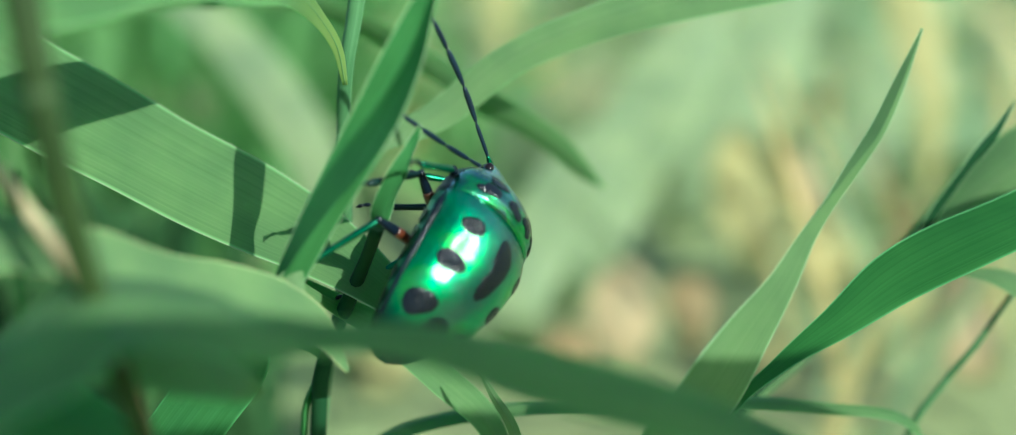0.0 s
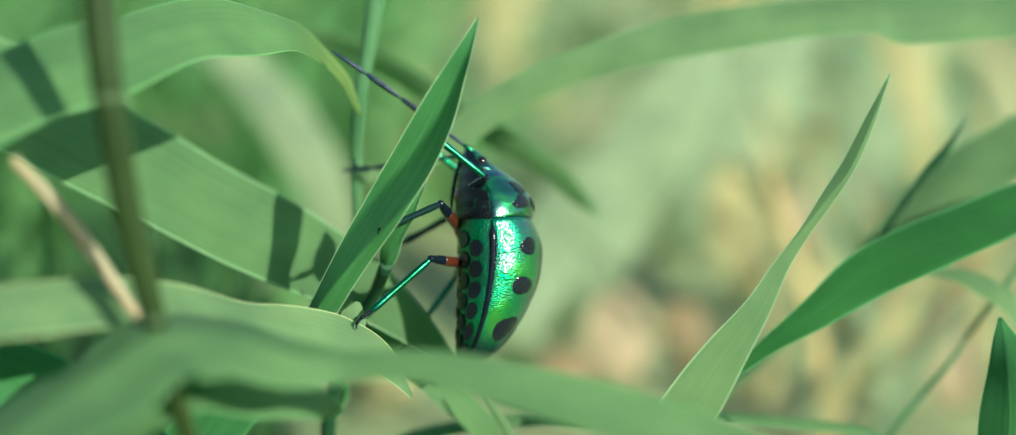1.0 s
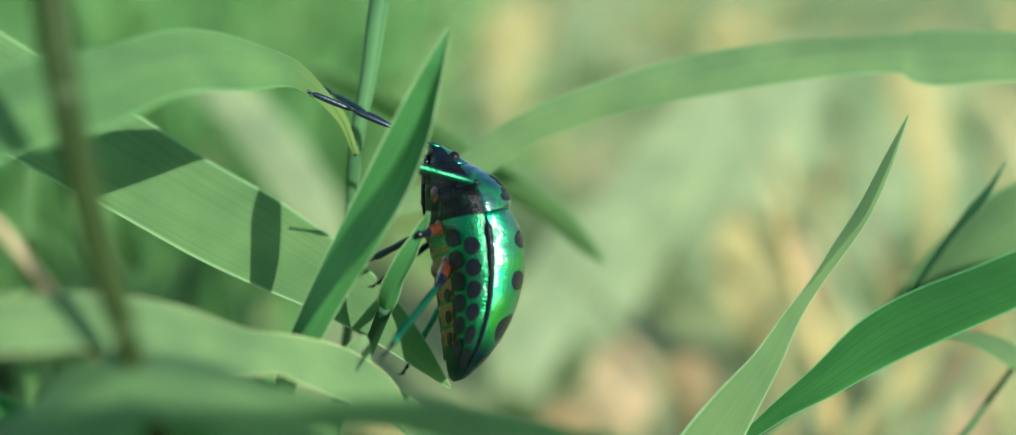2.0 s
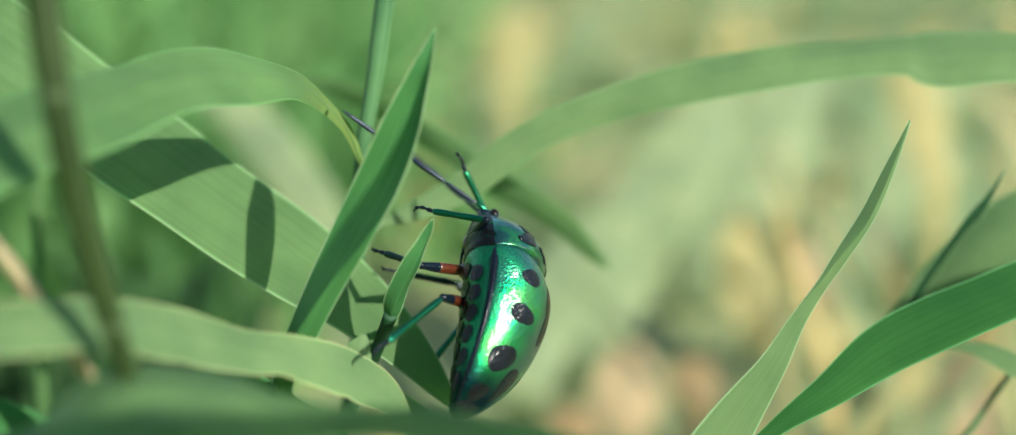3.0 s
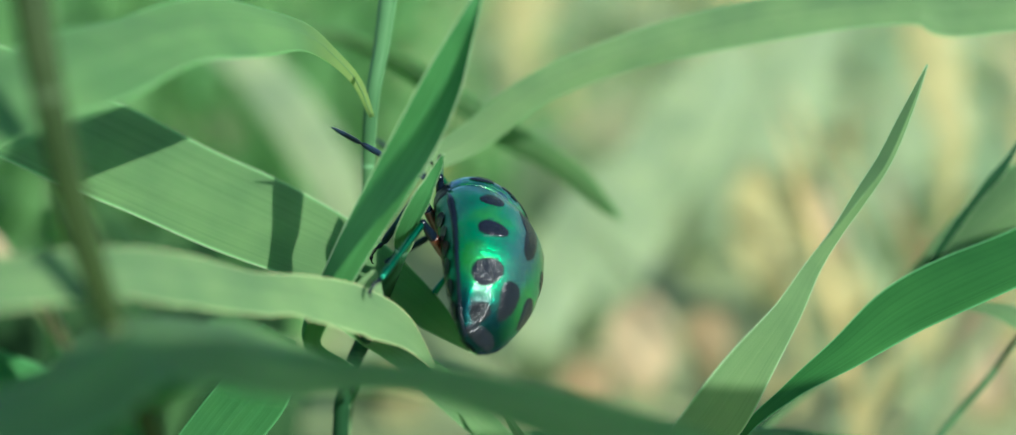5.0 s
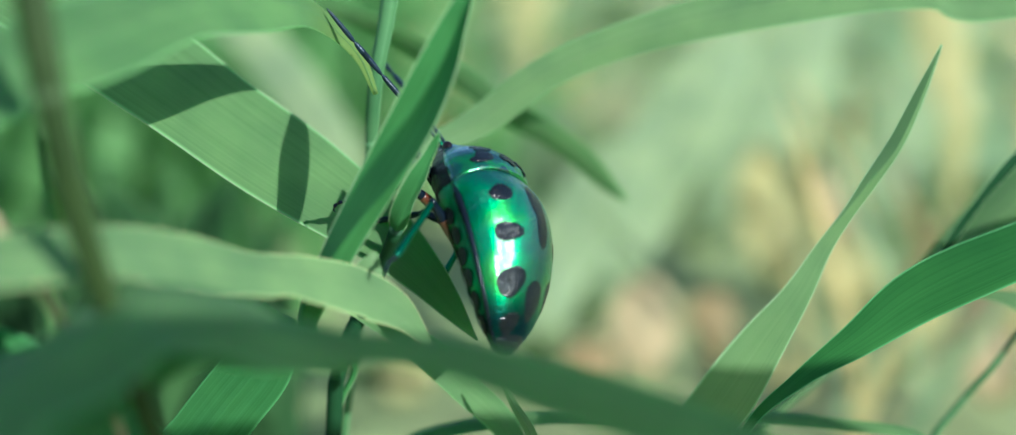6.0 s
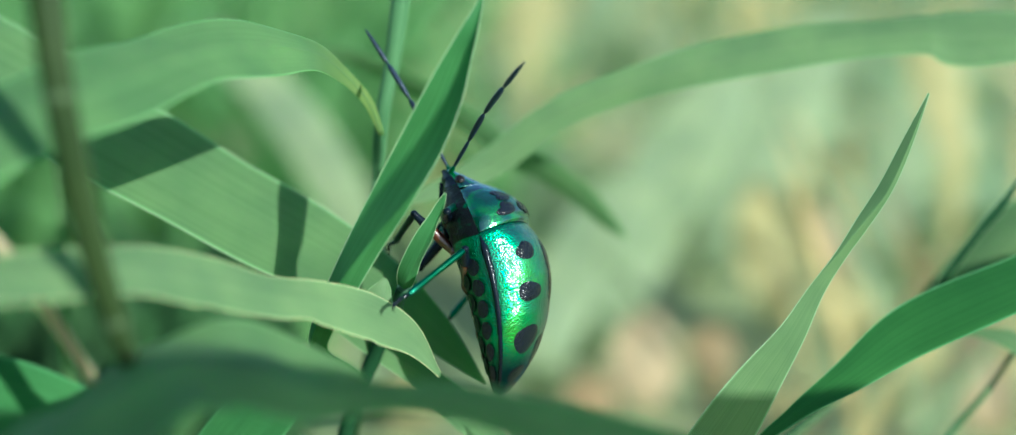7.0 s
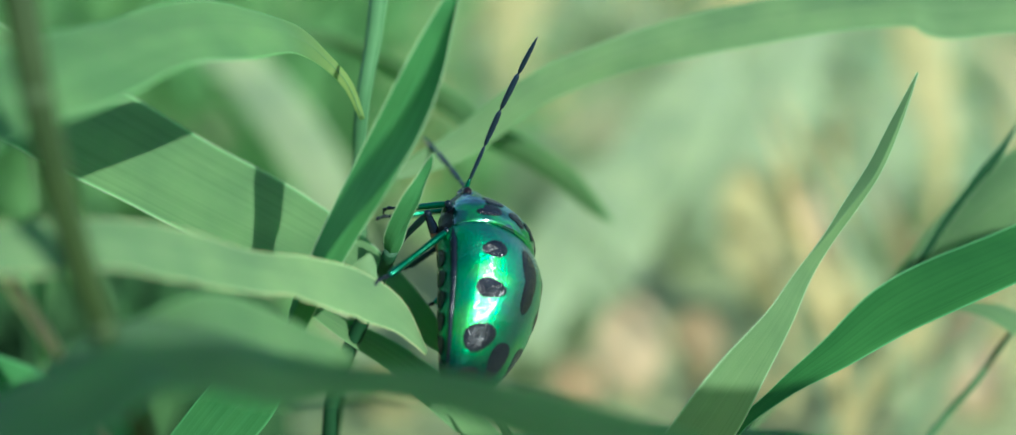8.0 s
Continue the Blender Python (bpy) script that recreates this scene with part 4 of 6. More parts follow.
LEGS[('l', 'mid')] = ([(0, -1.50, 2.30, -0.40, 67.9, -74.9, -80.6), (0.2, -1.50, 2.30, -0.40, 98.7, -63.2, -130.9), (0.5, -1.50, 2.30, -0.40, 126.8, -57.3, -151.4), (0.8, -1.50, 2.30, -0.40, 137.5, -51.8, -146.4), (1, -1.50, 2.30, -0.40, 115.5, -46.6, -128.6), (1.2, -1.50, 2.30, -0.40, 109.9, -9.2, -99.8), (1.5, -1.50, 2.30, -0.40, 119.0, -18.8, -89.5), (1.7, -1.50, 2.30, -0.40, 126.2, -26.9, -95.5), (2.8, -1.50, 2.30, -0.40, 132.9, 6.9, -59.3), (3, -1.50, 2.30, -0.40, 128.7, 9.3, -55.2), (3.5, -1.50, 2.30, -0.40, 117.1, 14.5, -49.4), (3.8, -1.50, 2.30, -0.40, 109.5, 1.6, -71.1), (4, -1.50, 2.30, -0.40, 92.8, 5.1, -66.5), (4.2, -1.50, 2.30, -0.40, 90.8, 22.3, -63.6), (5.3, -1.50, 2.30, -0.40, 84.0, -26.6, -111.3), (5.5, -1.50, 2.30, -0.40, 92.8, -0.3, -83.5), (6, -1.50, 2.30, -0.40, 97.8, 7.6, -112.9), (6.5, -1.50, 2.30, -0.40, 93.5, 30.4, -129.4), (7, -1.50, 2.30, -0.40, 130.3, 35.4, -136.8), (7.5, -1.50, 2.30, -0.40, 135.3, 25.3, -129.1), (8, -1.50, 2.30, -0.40, 79.8, -1.9, -112.2)],
    [(0, 0, 0, 3.90, 65.8, -0.0, -0.0), (0.2, 0, 0, 3.90, 74.0, -0.0, 0.0), (0.5, 0, 0, 3.90, 54.2, -0.0, 0.0), (0.8, 0, 0, 3.90, 44.9, 0.0, -0.0), (1, 0, 0, 3.90, 52.8, -0.0, 0.0), (1.2, 0, 0, 3.90, 112.9, -0.0, -0.0), (1.5, 0, 0, 3.90, 116.4, 0.0, -0.0), (1.7, 0, 0, 3.90, 109.7, -0.0, -0.0), (2.8, 0, 0, 3.90, 103.5, -0.0, 0.0), (3, 0, 0, 3.90, 92.0, -0.0, -0.0), (3.5, 0, 0, 3.90, 130.7, -0.0, -0.0), (3.8, 0, 0, 3.90, 115.9, 0.0, 0.0), (4, 0, 0, 3.90, 134.8, -0.0, 0.0), (4.2, 0, 0, 3.90, 139.5, 0.0, 0.0), (5.3, 0, 0, 3.90, 108.9, -0.0, -0.0), (5.5, 0, 0, 3.90, 102.9, -0.0, 0.0), (6, 0, 0, 3.90, 77.0, -0.0, 0.0), (6.5, 0, 0, 3.90, 121.2, -0.0, -0.0), (7, 0, 0, 3.90, 95.3, -0.0, 0.0), (7.5, 0, 0, 3.90, 93.8, -0.0, 0.0), (8, 0, 0, 3.90, 127.9, -0.0, -0.0)])
LEGS[('l', 'hind')] = ([(0, -1.50, -0.20, -0.10, 103.6, -59.7, -87.4), (0.2, -1.50, -0.20, -0.10, 120.0, -44.7, -118.9), (0.5, -1.50, -0.20, -0.10, 135.0, -33.2, -139.7), (0.8, -1.50, -0.20, -0.10, 124.4, -43.6, -108.9), (1, -1.50, -0.20, -0.10, 130.9, -46.1, -120.0), (1.2, -1.50, -0.20, -0.10, 170.4, -42.7, -147.3), (1.5, -1.50, -0.20, -0.10, 118.6, -15.4, -69.3), (1.7, -1.50, -0.20, -0.10, 124.7, -32.3, -76.3), (2.8, -1.50, -0.20, -0.10, 106.7, -56.8, -81.8), (3, -1.50, -0.20, -0.10, 106.2, -56.6, -76.5), (3.5, -1.50, -0.20, -0.10, 105.7, -41.6, -72.3), (3.8, -1.50, -0.20, -0.10, 107.7, -50.0, -74.0), (4, -1.50, -0.20, -0.10, 84.8, -53.1, -72.2), (4.2, -1.50, -0.20, -0.10, 78.8, -47.5, -70.1), (5.3, -1.50, -0.20, -0.10, 69.5, -59.2, -67.0), (5.5, -1.50, -0.20, -0.10, 73.8, -58.5, -83.4), (6, -1.50, -0.20, -0.10, 64.7, -64.5, -91.6), (6.5, -1.50, -0.20, -0.10, 54.5, -60.8, -105.2), (7, -1.50, -0.20, -0.10, 71.0, -40.4, -107.6), (7.5, -1.50, -0.20, -0.10, 65.9, -42.4, -106.3), (8, -1.50, -0.20, -0.10, 43.5, -59.5, -92.6)],
    [(0, 0, 0, 4.20, 68.0, 0.0, 0.0), (0.2, 0, 0, 4.20, 66.8, 0.0, -0.0), (0.5, 0, 0, 4.20, 63.9, 0.0, 0.0), (0.8, 0, 0, 4.20, 65.0, 0.0, 0.0), (1, 0, 0, 4.20, 58.6, 0.0, 0.0), (1.2, 0, 0, 4.20, 27.7, -0.0, 0.0), (1.5, 0, 0, 4.20, 27.9, -0.0, -0.0), (1.7, 0, 0, 4.20, 29.4, -0.0, -0.0), (2.8, 0, 0, 4.20, 43.1, -0.0, 0.0), (3, 0, 0, 4.20, 43.2, -0.0, 0.0), (3.5, 0, 0, 4.20, 47.7, -0.0, 0.0), (3.8, 0, 0, 4.20, 45.3, 0.0, -0.0), (4, 0, 0, 4.20, 66.4, -0.0, -0.0), (4.2, 0, 0, 4.20, 81.0, 0.0, -0.0), (5.3, 0, 0, 4.20, 78.0, -0.0, 0.0), (5.5, 0, 0, 4.20, 90.4, 0.0, -0.0), (6, 0, 0, 4.20, 83.0, 0.0, -0.0), (6.5, 0, 0, 4.20, 90.5, -0.0, 0.0), (7, 0, 0, 4.20, 85.4, -0.0, -0.0), (7.5, 0, 0, 4.20, 88.8, -0.0, -0.0), (8, 0, 0, 4.20, 109.4, 0.0, 0.0)])
LEGS[('r', 'fore')] = ([(0, 1.30, 4.60, -0.50, 122.4, -34.8, 150.4), (0.2, 1.30, 4.60, -0.50, 99.6, -22.4, 151.8), (0.5, 1.30, 4.60, -0.50, 79.7, -4.6, 131.1), (0.8, 1.30, 4.60, -0.50, 103.1, -35.3, 122.4), (1, 1.30, 4.60, -0.50, 75.0, -35.2, 127.7), (1.2, 1.30, 4.60, -0.50, 41.5, -34.0, 136.8), (1.5, 1.30, 4.60, -0.50, 29.0, -24.4, 131.2), (1.7, 1.30, 4.60, -0.50, 16.5, -12.0, 124.0), (2.25, 1.30, 4.60, -0.50, 50.1, -28.7, 156.4), (2.8, 1.30, 4.60, -0.50, 77.6, -58.6, -179.0), (3, 1.30, 4.60, -0.50, 69.9, -53.4, -168.1), (3.5, 1.30, 4.60, -0.50, 30.2, -39.2, -171.2), (3.8, 1.30, 4.60, -0.50, -121.4, -70.0, 8.7), (4, 1.30, 4.60, -0.50, -136.5, -63.6, 13.5), (4.2, 1.30, 4.60, -0.50, -97.6, -66.7, -11.2), (5.3, 1.30, 4.60, -0.50, 70.1, -72.1, -158.7), (5.5, 1.30, 4.60, -0.50, 78.5, -26.0, -149.6), (6, 1.30, 4.60, -0.50, 80.1, -31.6, 163.1), (6.25, 1.30, 4.60, -0.50, 62.4, -40.1, 129.0), (6.5, 1.30, 4.60, -0.50, 52.4, -55.4, 91.8), (6.75, 1.30, 4.60, -0.50, 131.2, -65.5, -7.4), (7, 1.30, 4.60, -0.50, 157.8, -31.9, -56.2), (7.5, 1.30, 4.60, -0.50, 128.5, -60.0, 24.2), (7.75, 1.30, 4.60, -0.50, 109.0, -47.8, 102.1), (8, 1.30, 4.60, -0.50, 117.7, -32.5, 158.5)],
    [(0, 0, 0, 3.90, 105.5, -0.0, 0.0), (0.2, 0, 0, 3.90, 110.9, -0.0, 0.0), (0.5, 0, 0, 3.90, 119.6, 0.0, 0.0), (0.8, 0, 0, 3.90, 74.9, -0.0, -0.0), (1, 0, 0, 3.90, 95.5, -0.0, -0.0), (1.2, 0, 0, 3.90, 111.4, 0.0, -0.0), (1.5, 0, 0, 3.90, 116.2, -0.0, -0.0), (1.7, 0, 0, 3.90, 128.9, -0.0, 0.0), (2.25, 0, 0, 3.90, 95.9, 0.0, 0.0), (2.8, 0, 0, 3.90, 62.8, 0.0, -0.0), (3, 0, 0, 3.90, 67.2, -0.0, 0.0), (3.5, 0, 0, 3.90, 131.7, -0.0, -0.0), (3.8, 0, 0, 3.90, 105.9, -0.0, 0.0), (4, 0, 0, 3.90, 115.9, 0.0, 0.0), (4.2, 0, 0, 3.90, 108.1, 0.0, -0.0), (5.3, 0, 0, 3.90, 96.8, -0.0, 0.0), (5.5, 0, 0, 3.90, 122.2, -0.0, 0.0), (6, 0, 0, 3.90, 117.3, -0.0, 0.0), (6.25, 0, 0, 3.90, 129.9, 0.0, 0.0), (6.5, 0, 0, 3.90, 142.4, 0.0, 0.0), (6.75, 0, 0, 3.90, 148.4, 0.0, 0.0), (7, 0, 0, 3.90, 154.3, -0.0, -0.0), (7.5, 0, 0, 3.90, 137.3, -0.0, -0.0), (7.75, 0, 0, 3.90, 115.0, -0.0, -0.0), (8, 0, 0, 3.90, 92.7, -0.0, 0.0)])
LEGS[('r', 'mid')] = ([(0, 1.50, 2.30, -0.40, 142.1, -24.9, 169.5), (0.2, 1.50, 2.30, -0.40, 126.2, -13.0, 159.1), (0.5, 1.50, 2.30, -0.40, 106.4, 6.4, 139.2), (0.8, 1.50, 2.30, -0.40, 117.5, 21.2, 129.4), (1, 1.50, 2.30, -0.40, 100.5, 25.4, 120.0), (1.2, 1.50, 2.30, -0.40, 74.7, 27.0, 97.5), (1.5, 1.50, 2.30, -0.40, 52.7, 22.3, 70.9), (1.7, 1.50, 2.30, -0.40, 58.3, 32.2, 68.3), (2.8, 1.50, 2.30, -0.40, 94.2, -8.1, 120.7), (3, 1.50, 2.30, -0.40, 114.1, -11.0, 125.3), (3.5, 1.50, 2.30, -0.40, 57.0, -13.0, 145.5), (3.8, 1.50, 2.30, -0.40, 94.7, 7.3, -176.6), (4, 1.50, 2.30, -0.40, 82.0, 0.9, 179.2), (4.2, 1.50, 2.30, -0.40, 61.8, -6.3, -174.5), (5.3, 1.50, 2.30, -0.40, 121.4, -15.2, -154.2), (5.5, 1.50, 2.30, -0.40, 116.8, -14.7, -164.5), (6, 1.50, 2.30, -0.40, 145.4, -24.7, 155.9), (6.5, 1.50, 2.30, -0.40, 89.9, -2.2, 141.6), (7, 1.50, 2.30, -0.40, 95.8, 16.3, 155.0), (7.5, 1.50, 2.30, -0.40, 110.3, 13.6, 164.4), (8, 1.50, 2.30, -0.40, 106.1, -10.2, 174.9)],
    [(0, 0, 0, 3.90, 72.0, -0.0, -0.0), (0.2, 0, 0, 3.90, 80.5, -0.0, 0.0), (0.5, 0, 0, 3.90, 97.5, 0.0, 0.0), (0.8, 0, 0, 3.90, 87.4, 0.0, 0.0), (1, 0, 0, 3.90, 100.4, -0.0, 0.0), (1.2, 0, 0, 3.90, 105.8, 0.0, -0.0), (1.5, 0, 0, 3.90, 107.6, -0.0, 0.0), (1.7, 0, 0, 3.90, 98.1, -0.0, 0.0), (2.8, 0, 0, 3.90, 111.3, -0.0, -0.0), (3, 0, 0, 3.90, 92.2, 0.0, 0.0), (3.5, 0, 0, 3.90, 130.6, -0.0, 0.0), (3.8, 0, 0, 3.90, 110.3, -0.0, 0.0), (4, 0, 0, 3.90, 124.7, -0.0, 0.0), (4.2, 0, 0, 3.90, 129.2, -0.0, -0.0), (5.3, 0, 0, 3.90, 70.7, -0.0, 0.0), (5.5, 0, 0, 3.90, 79.5, -0.0, -0.0), (6, 0, 0, 3.90, 37.9, 0.0, 0.0), (6.5, 0, 0, 3.90, 113.6, 0.0, -0.0), (7, 0, 0, 3.90, 112.2, 0.0, 0.0), (7.5, 0, 0, 3.90, 105.1, -0.0, -0.0), (8, 0, 0, 3.90, 109.0, 0.0, 0.0)])
LEGS[('r', 'hind')] = ([(0, 1.50, -0.20, -0.10, 155.2, 1.9, 178.7), (0.2, 1.50, -0.20, -0.10, 145.9, 11.1, 158.1), (0.5, 1.50, -0.20, -0.10, 119.4, 27.3, 137.6), (0.8, 1.50, -0.20, -0.10, 114.7, 53.4, 108.0), (1, 1.50, -0.20, -0.10, 105.0, 56.1, 95.6), (1.2, 1.50, -0.20, -0.10, 82.0, 52.8, 69.5), (1.5, 1.50, -0.20, -0.10, 37.3, 28.6, 35.6), (1.7, 1.50, -0.20, -0.10, 50.8, 32.4, 31.6), (2.25, 1.50, -0.20, -0.10, 56.6, 48.1, 72.9), (2.8, 1.50, -0.20, -0.10, 80.3, 55.2, 129.2), (3, 1.50, -0.20, -0.10, 91.0, 52.1, 140.5), (3.5, 1.50, -0.20, -0.10, 54.0, 44.1, 130.1), (3.8, 1.50, -0.20, -0.10, 72.8, 37.9, 156.8), (4, 1.50, -0.20, -0.10, 79.4, 30.3, 167.6), (4.2, 1.50, -0.20, -0.10, 61.9, 31.4, 170.9), (5.3, 1.50, -0.20, -0.10, 78.0, 10.7, -172.2), (5.5, 1.50, -0.20, -0.10, 75.5, 13.2, -174.1), (6, 1.50, -0.20, -0.10, 86.0, 18.3, 160.4), (6.5, 1.50, -0.20, -0.10, 81.3, 29.4, 133.2), (7, 1.50, -0.20, -0.10, 61.8, 36.4, 105.7), (7.5, 1.50, -0.20, -0.10, 63.5, 28.2, 122.0), (8, 1.50, -0.20, -0.10, 69.5, 9.0, 162.9)],
    [(0, 0, 0, 4.20, 76.5, -0.0, -0.0), (0.2, 0, 0, 4.20, 74.6, -0.0, 0.0), (0.5, 0, 0, 4.20, 93.5, -0.0, 0.0), (0.8, 0, 0, 4.20, 83.7, -0.0, 0.0), (1, 0, 0, 4.20, 83.1, -0.0, 0.0), (1.2, 0, 0, 4.20, 76.2, -0.0, 0.0), (1.5, 0, 0, 4.20, 93.8, -0.0, -0.0), (1.7, 0, 0, 4.20, 71.3, -0.0, -0.0), (2.25, 0, 0, 4.20, 94.0, 0.0, -0.0), (2.8, 0, 0, 4.20, 116.7, 0.0, -0.0), (3, 0, 0, 4.20, 113.3, -0.0, -0.0), (3.5, 0, 0, 4.20, 123.7, -0.0, -0.0), (3.8, 0, 0, 4.20, 121.3, -0.0, -0.0), (4, 0, 0, 4.20, 123.4, -0.0, -0.0), (4.2, 0, 0, 4.20, 129.4, -0.0, -0.0), (5.3, 0, 0, 4.20, 120.4, -0.0, 0.0), (5.5, 0, 0, 4.20, 122.9, -0.0, 0.0), (6, 0, 0, 4.20, 125.8, -0.0, 0.0), (6.5, 0, 0, 4.20, 131.1, -0.0, -0.0), (7, 0, 0, 4.20, 130.4, -0.0, 0.0), (7.5, 0, 0, 4.20, 133.6, -0.0, 0.0), (8, 0, 0, 4.20, 134.0, 0.0, -0.0)])
ANTENNAE['l'] = [(0, -0.60, 8.00, 0.30, -89.0, -5.1, 79.0), (0.2, -0.60, 8.00, 0.30, -71.1, -0.8, 54.7), (0.5, -0.60, 8.00, 0.30, -112.1, -1.4, 31.7), (0.8, -0.60, 8.00, 0.30, -149.2, -2.3, 30.8), (1, -0.60, 8.00, 0.30, -147.3, -6.5, 28.1), (1.2, -0.60, 8.00, 0.30, -145.9, -6.6, 28.1), (1.5, -0.60, 8.00, 0.30, -97.9, 4.9, 46.3), (1.7, -0.60, 8.00, 0.30, -155.5, -18.9, 15.2), (2.8, -0.60, 8.00, 0.30, -149.4, 19.5, 34.7), (3, -0.60, 8.00, 0.30, -148.6, 15.9, 32.4), (3.5, -0.60, 8.00, 0.30, -122.6, 16.5, 33.0), (3.8, -0.60, 8.00, 0.30, -97.5, 28.7, 68.0), (4, -0.60, 8.00, 0.30, -75.0, 27.6, 86.8), (4.2, -0.60, 8.00, 0.30, -83.7, 29.0, 78.7), (5.3, -0.60, 8.00, 0.30, -106.1, 30.9, 104.5), (5.5, -0.60, 8.00, 0.30, -77.0, 30.2, 74.1), (6, -0.60, 8.00, 0.30, -96.2, 31.6, 48.1), (6.5, -0.60, 8.00, 0.30, -45.6, 18.4, 88.3), (7, -0.60, 8.00, 0.30, -47.0, 22.5, 83.7), (7.5, -0.60, 8.00, 0.30, -53.3, 43.3, 54.9), (8, -0.60, 8.00, 0.30, -37.3, 28.4, 73.3)]
ANTENNAE['r'] = [(0, 0.60, 8.00, 0.30, -160.8, 5.8, 2.0), (0.2, 0.60, 8.00, 0.30, 156.2, 10.5, 1.8), (0.5, 0.60, 8.00, 0.30, -167.2, 5.3, 2.3), (0.8, 0.60, 8.00, 0.30, -152.4, -24.4, -8.6), (1, 0.60, 8.00, 0.30, -177.3, -33.1, -11.3), (1.2, 0.60, 8.00, 0.30, 177.3, -18.6, -11.3), (1.5, 0.60, 8.00, 0.30, -94.5, -63.1, -59.0), (1.7, 0.60, 8.00, 0.30, -124.7, -57.4, -27.6), (2.8, 0.60, 8.00, 0.30, -149.0, -14.8, 18.1), (3, 0.60, 8.00, 0.30, -139.5, -29.2, 7.0), (3.5, 0.60, 8.00, 0.30, -119.5, -7.3, 34.3), (3.8, 0.60, 8.00, 0.30, -95.6, -11.2, 21.7), (4, 0.60, 8.00, 0.30, -92.0, -11.8, 12.6), (4.2, 0.60, 8.00, 0.30, -79.3, -12.8, 26.3), (5.3, 0.60, 8.00, 0.30, -127.8, -13.4, 23.9), (5.5, 0.60, 8.00, 0.30, -104.2, -10.6, 29.7), (6, 0.60, 8.00, 0.30, -111.9, -18.9, 3.8), (6.5, 0.60, 8.00, 0.30, -94.5, -35.7, -66.3), (7, 0.60, 8.00, 0.30, -108.6, -18.9, 11.4), (7.5, 0.60, 8.00, 0.30, -132.5, -47.8, -42.2), (8, 0.60, 8.00, 0.30, -129.6, -20.6, -6.1)]

# ---- bug ----
PROFILE = [  # along the body, half width, height above and depth below the edge
    (-8.05, 0.44, 0.13, 0.15), (-7.75, 1.16, 0.53, 0.55), (-7.0, 2.04, 1.2, 1.05), (-5.5, 2.91, 2.05, 1.6), (-3.5, 3.73, 2.76, 2.15), (-1.0, 4.17, 3.29, 2.5), (1.2, 4.41, 3.43, 2.65),
    (2.6, 4.41, 3.12, 2.65), (3.2, 4.37, 2.76, 2.6), (4.0, 4.22, 3.29, 2.5), (5.2, 3.64, 3.07, 2.2), (6.2, 2.62, 2.27, 1.75), (6.8, 1.84, 1.42, 1.4), (7.6, 1.31, 0.89, 1.0), (8.4, 0.44, 0.27, 0.4)]


def body_at(y):
    ys = [p[0] for p in PROFILE]
    return [float(np.interp(y, ys, [p[i] for p in PROFILE])) for i in (1, 2, 3)]


def smooth_body(y):
    return [sum(body_at(y + d)[i] * g for d, g in ((-0.5, 0.25), (0, 0.5), (0.5, 0.25))) if -7.6 < y < 7.6 else body_at(y)[i] for i in range(3)]


def arch(y):
    """How far the side rim rises above the line from tail to head."""
    return 2.2 * max(0.0, 1 - (y / 8.4) ** 2) ** 0.85


def on_shell(y, a, lift=0.0):
    """A point of the back: y along the body, a from -1 (one edge) over 0 (midline) to 1."""
    w, h, _ = smooth_body(y)
    ang = a * math.pi / 2
    s, c = math.sin(ang), math.cos(ang)
    up = h * max(c, 0.0) ** 0.85
    return Vector((w * s, y, up + arch(y))) + Vector((s, 0, max(c, 0.05))) * lift


def shell(y0, y1, a0=-1.0, a1=1.0, lift=0.0, under=0.18, ny=36, na=36, shape=None):
    """A curved plate of the back, with thickness."""
    bm = bmesh.new()
    tops, lows = [], []
    for i in range(ny + 1):
        t = i / ny
        ra, rb = [], []
        for j in range(na + 1):
            a = a0 + (a1 - a0) * j / na
            lo, hi = (y0, y1) if shape is None else shape(a)
            y = lo + (hi - lo) * t
            edge = min(t, 1 - t) * ny
            ra.append(bm.verts.new((on_shell(y, a, lift) - Vector((0, 0, 0.10 * max(0, 1 - edge / 2)))) * MM))
            rb.append(bm.verts.new((on_shell(y, a, lift - under) - Vector((0, 0, 0.10))) * MM))
        tops.append(ra)
        lows.append(rb)
    for i in range(ny):
        for j in range(na):
            bm.faces.new((tops[i][j], tops[i][j + 1], tops[i + 1][j + 1], tops[i + 1][j]))
            bm.faces.new((lows[i][j], lows[i + 1][j], lows[i + 1][j + 1], lows[i][j + 1]))
    for j in range(na):
        bm.faces.new((tops[0][j], lows[0][j], lows[0][j + 1], tops[0][j + 1]))
        bm.faces.new((tops[ny][j], tops[ny][j + 1], lows[ny][j + 1], lows[ny][j]))
    for i in range(ny):
        bm.faces.new((tops[i][0], tops[i + 1][0], lows[i + 1][0], lows[i][0]))
        bm.faces.new((tops[i][na], lows[i][na], lows[i + 1][na], tops[i + 1][na]))
    bmesh.ops.recalc_face_normals(bm, faces=bm.faces)
    return bm


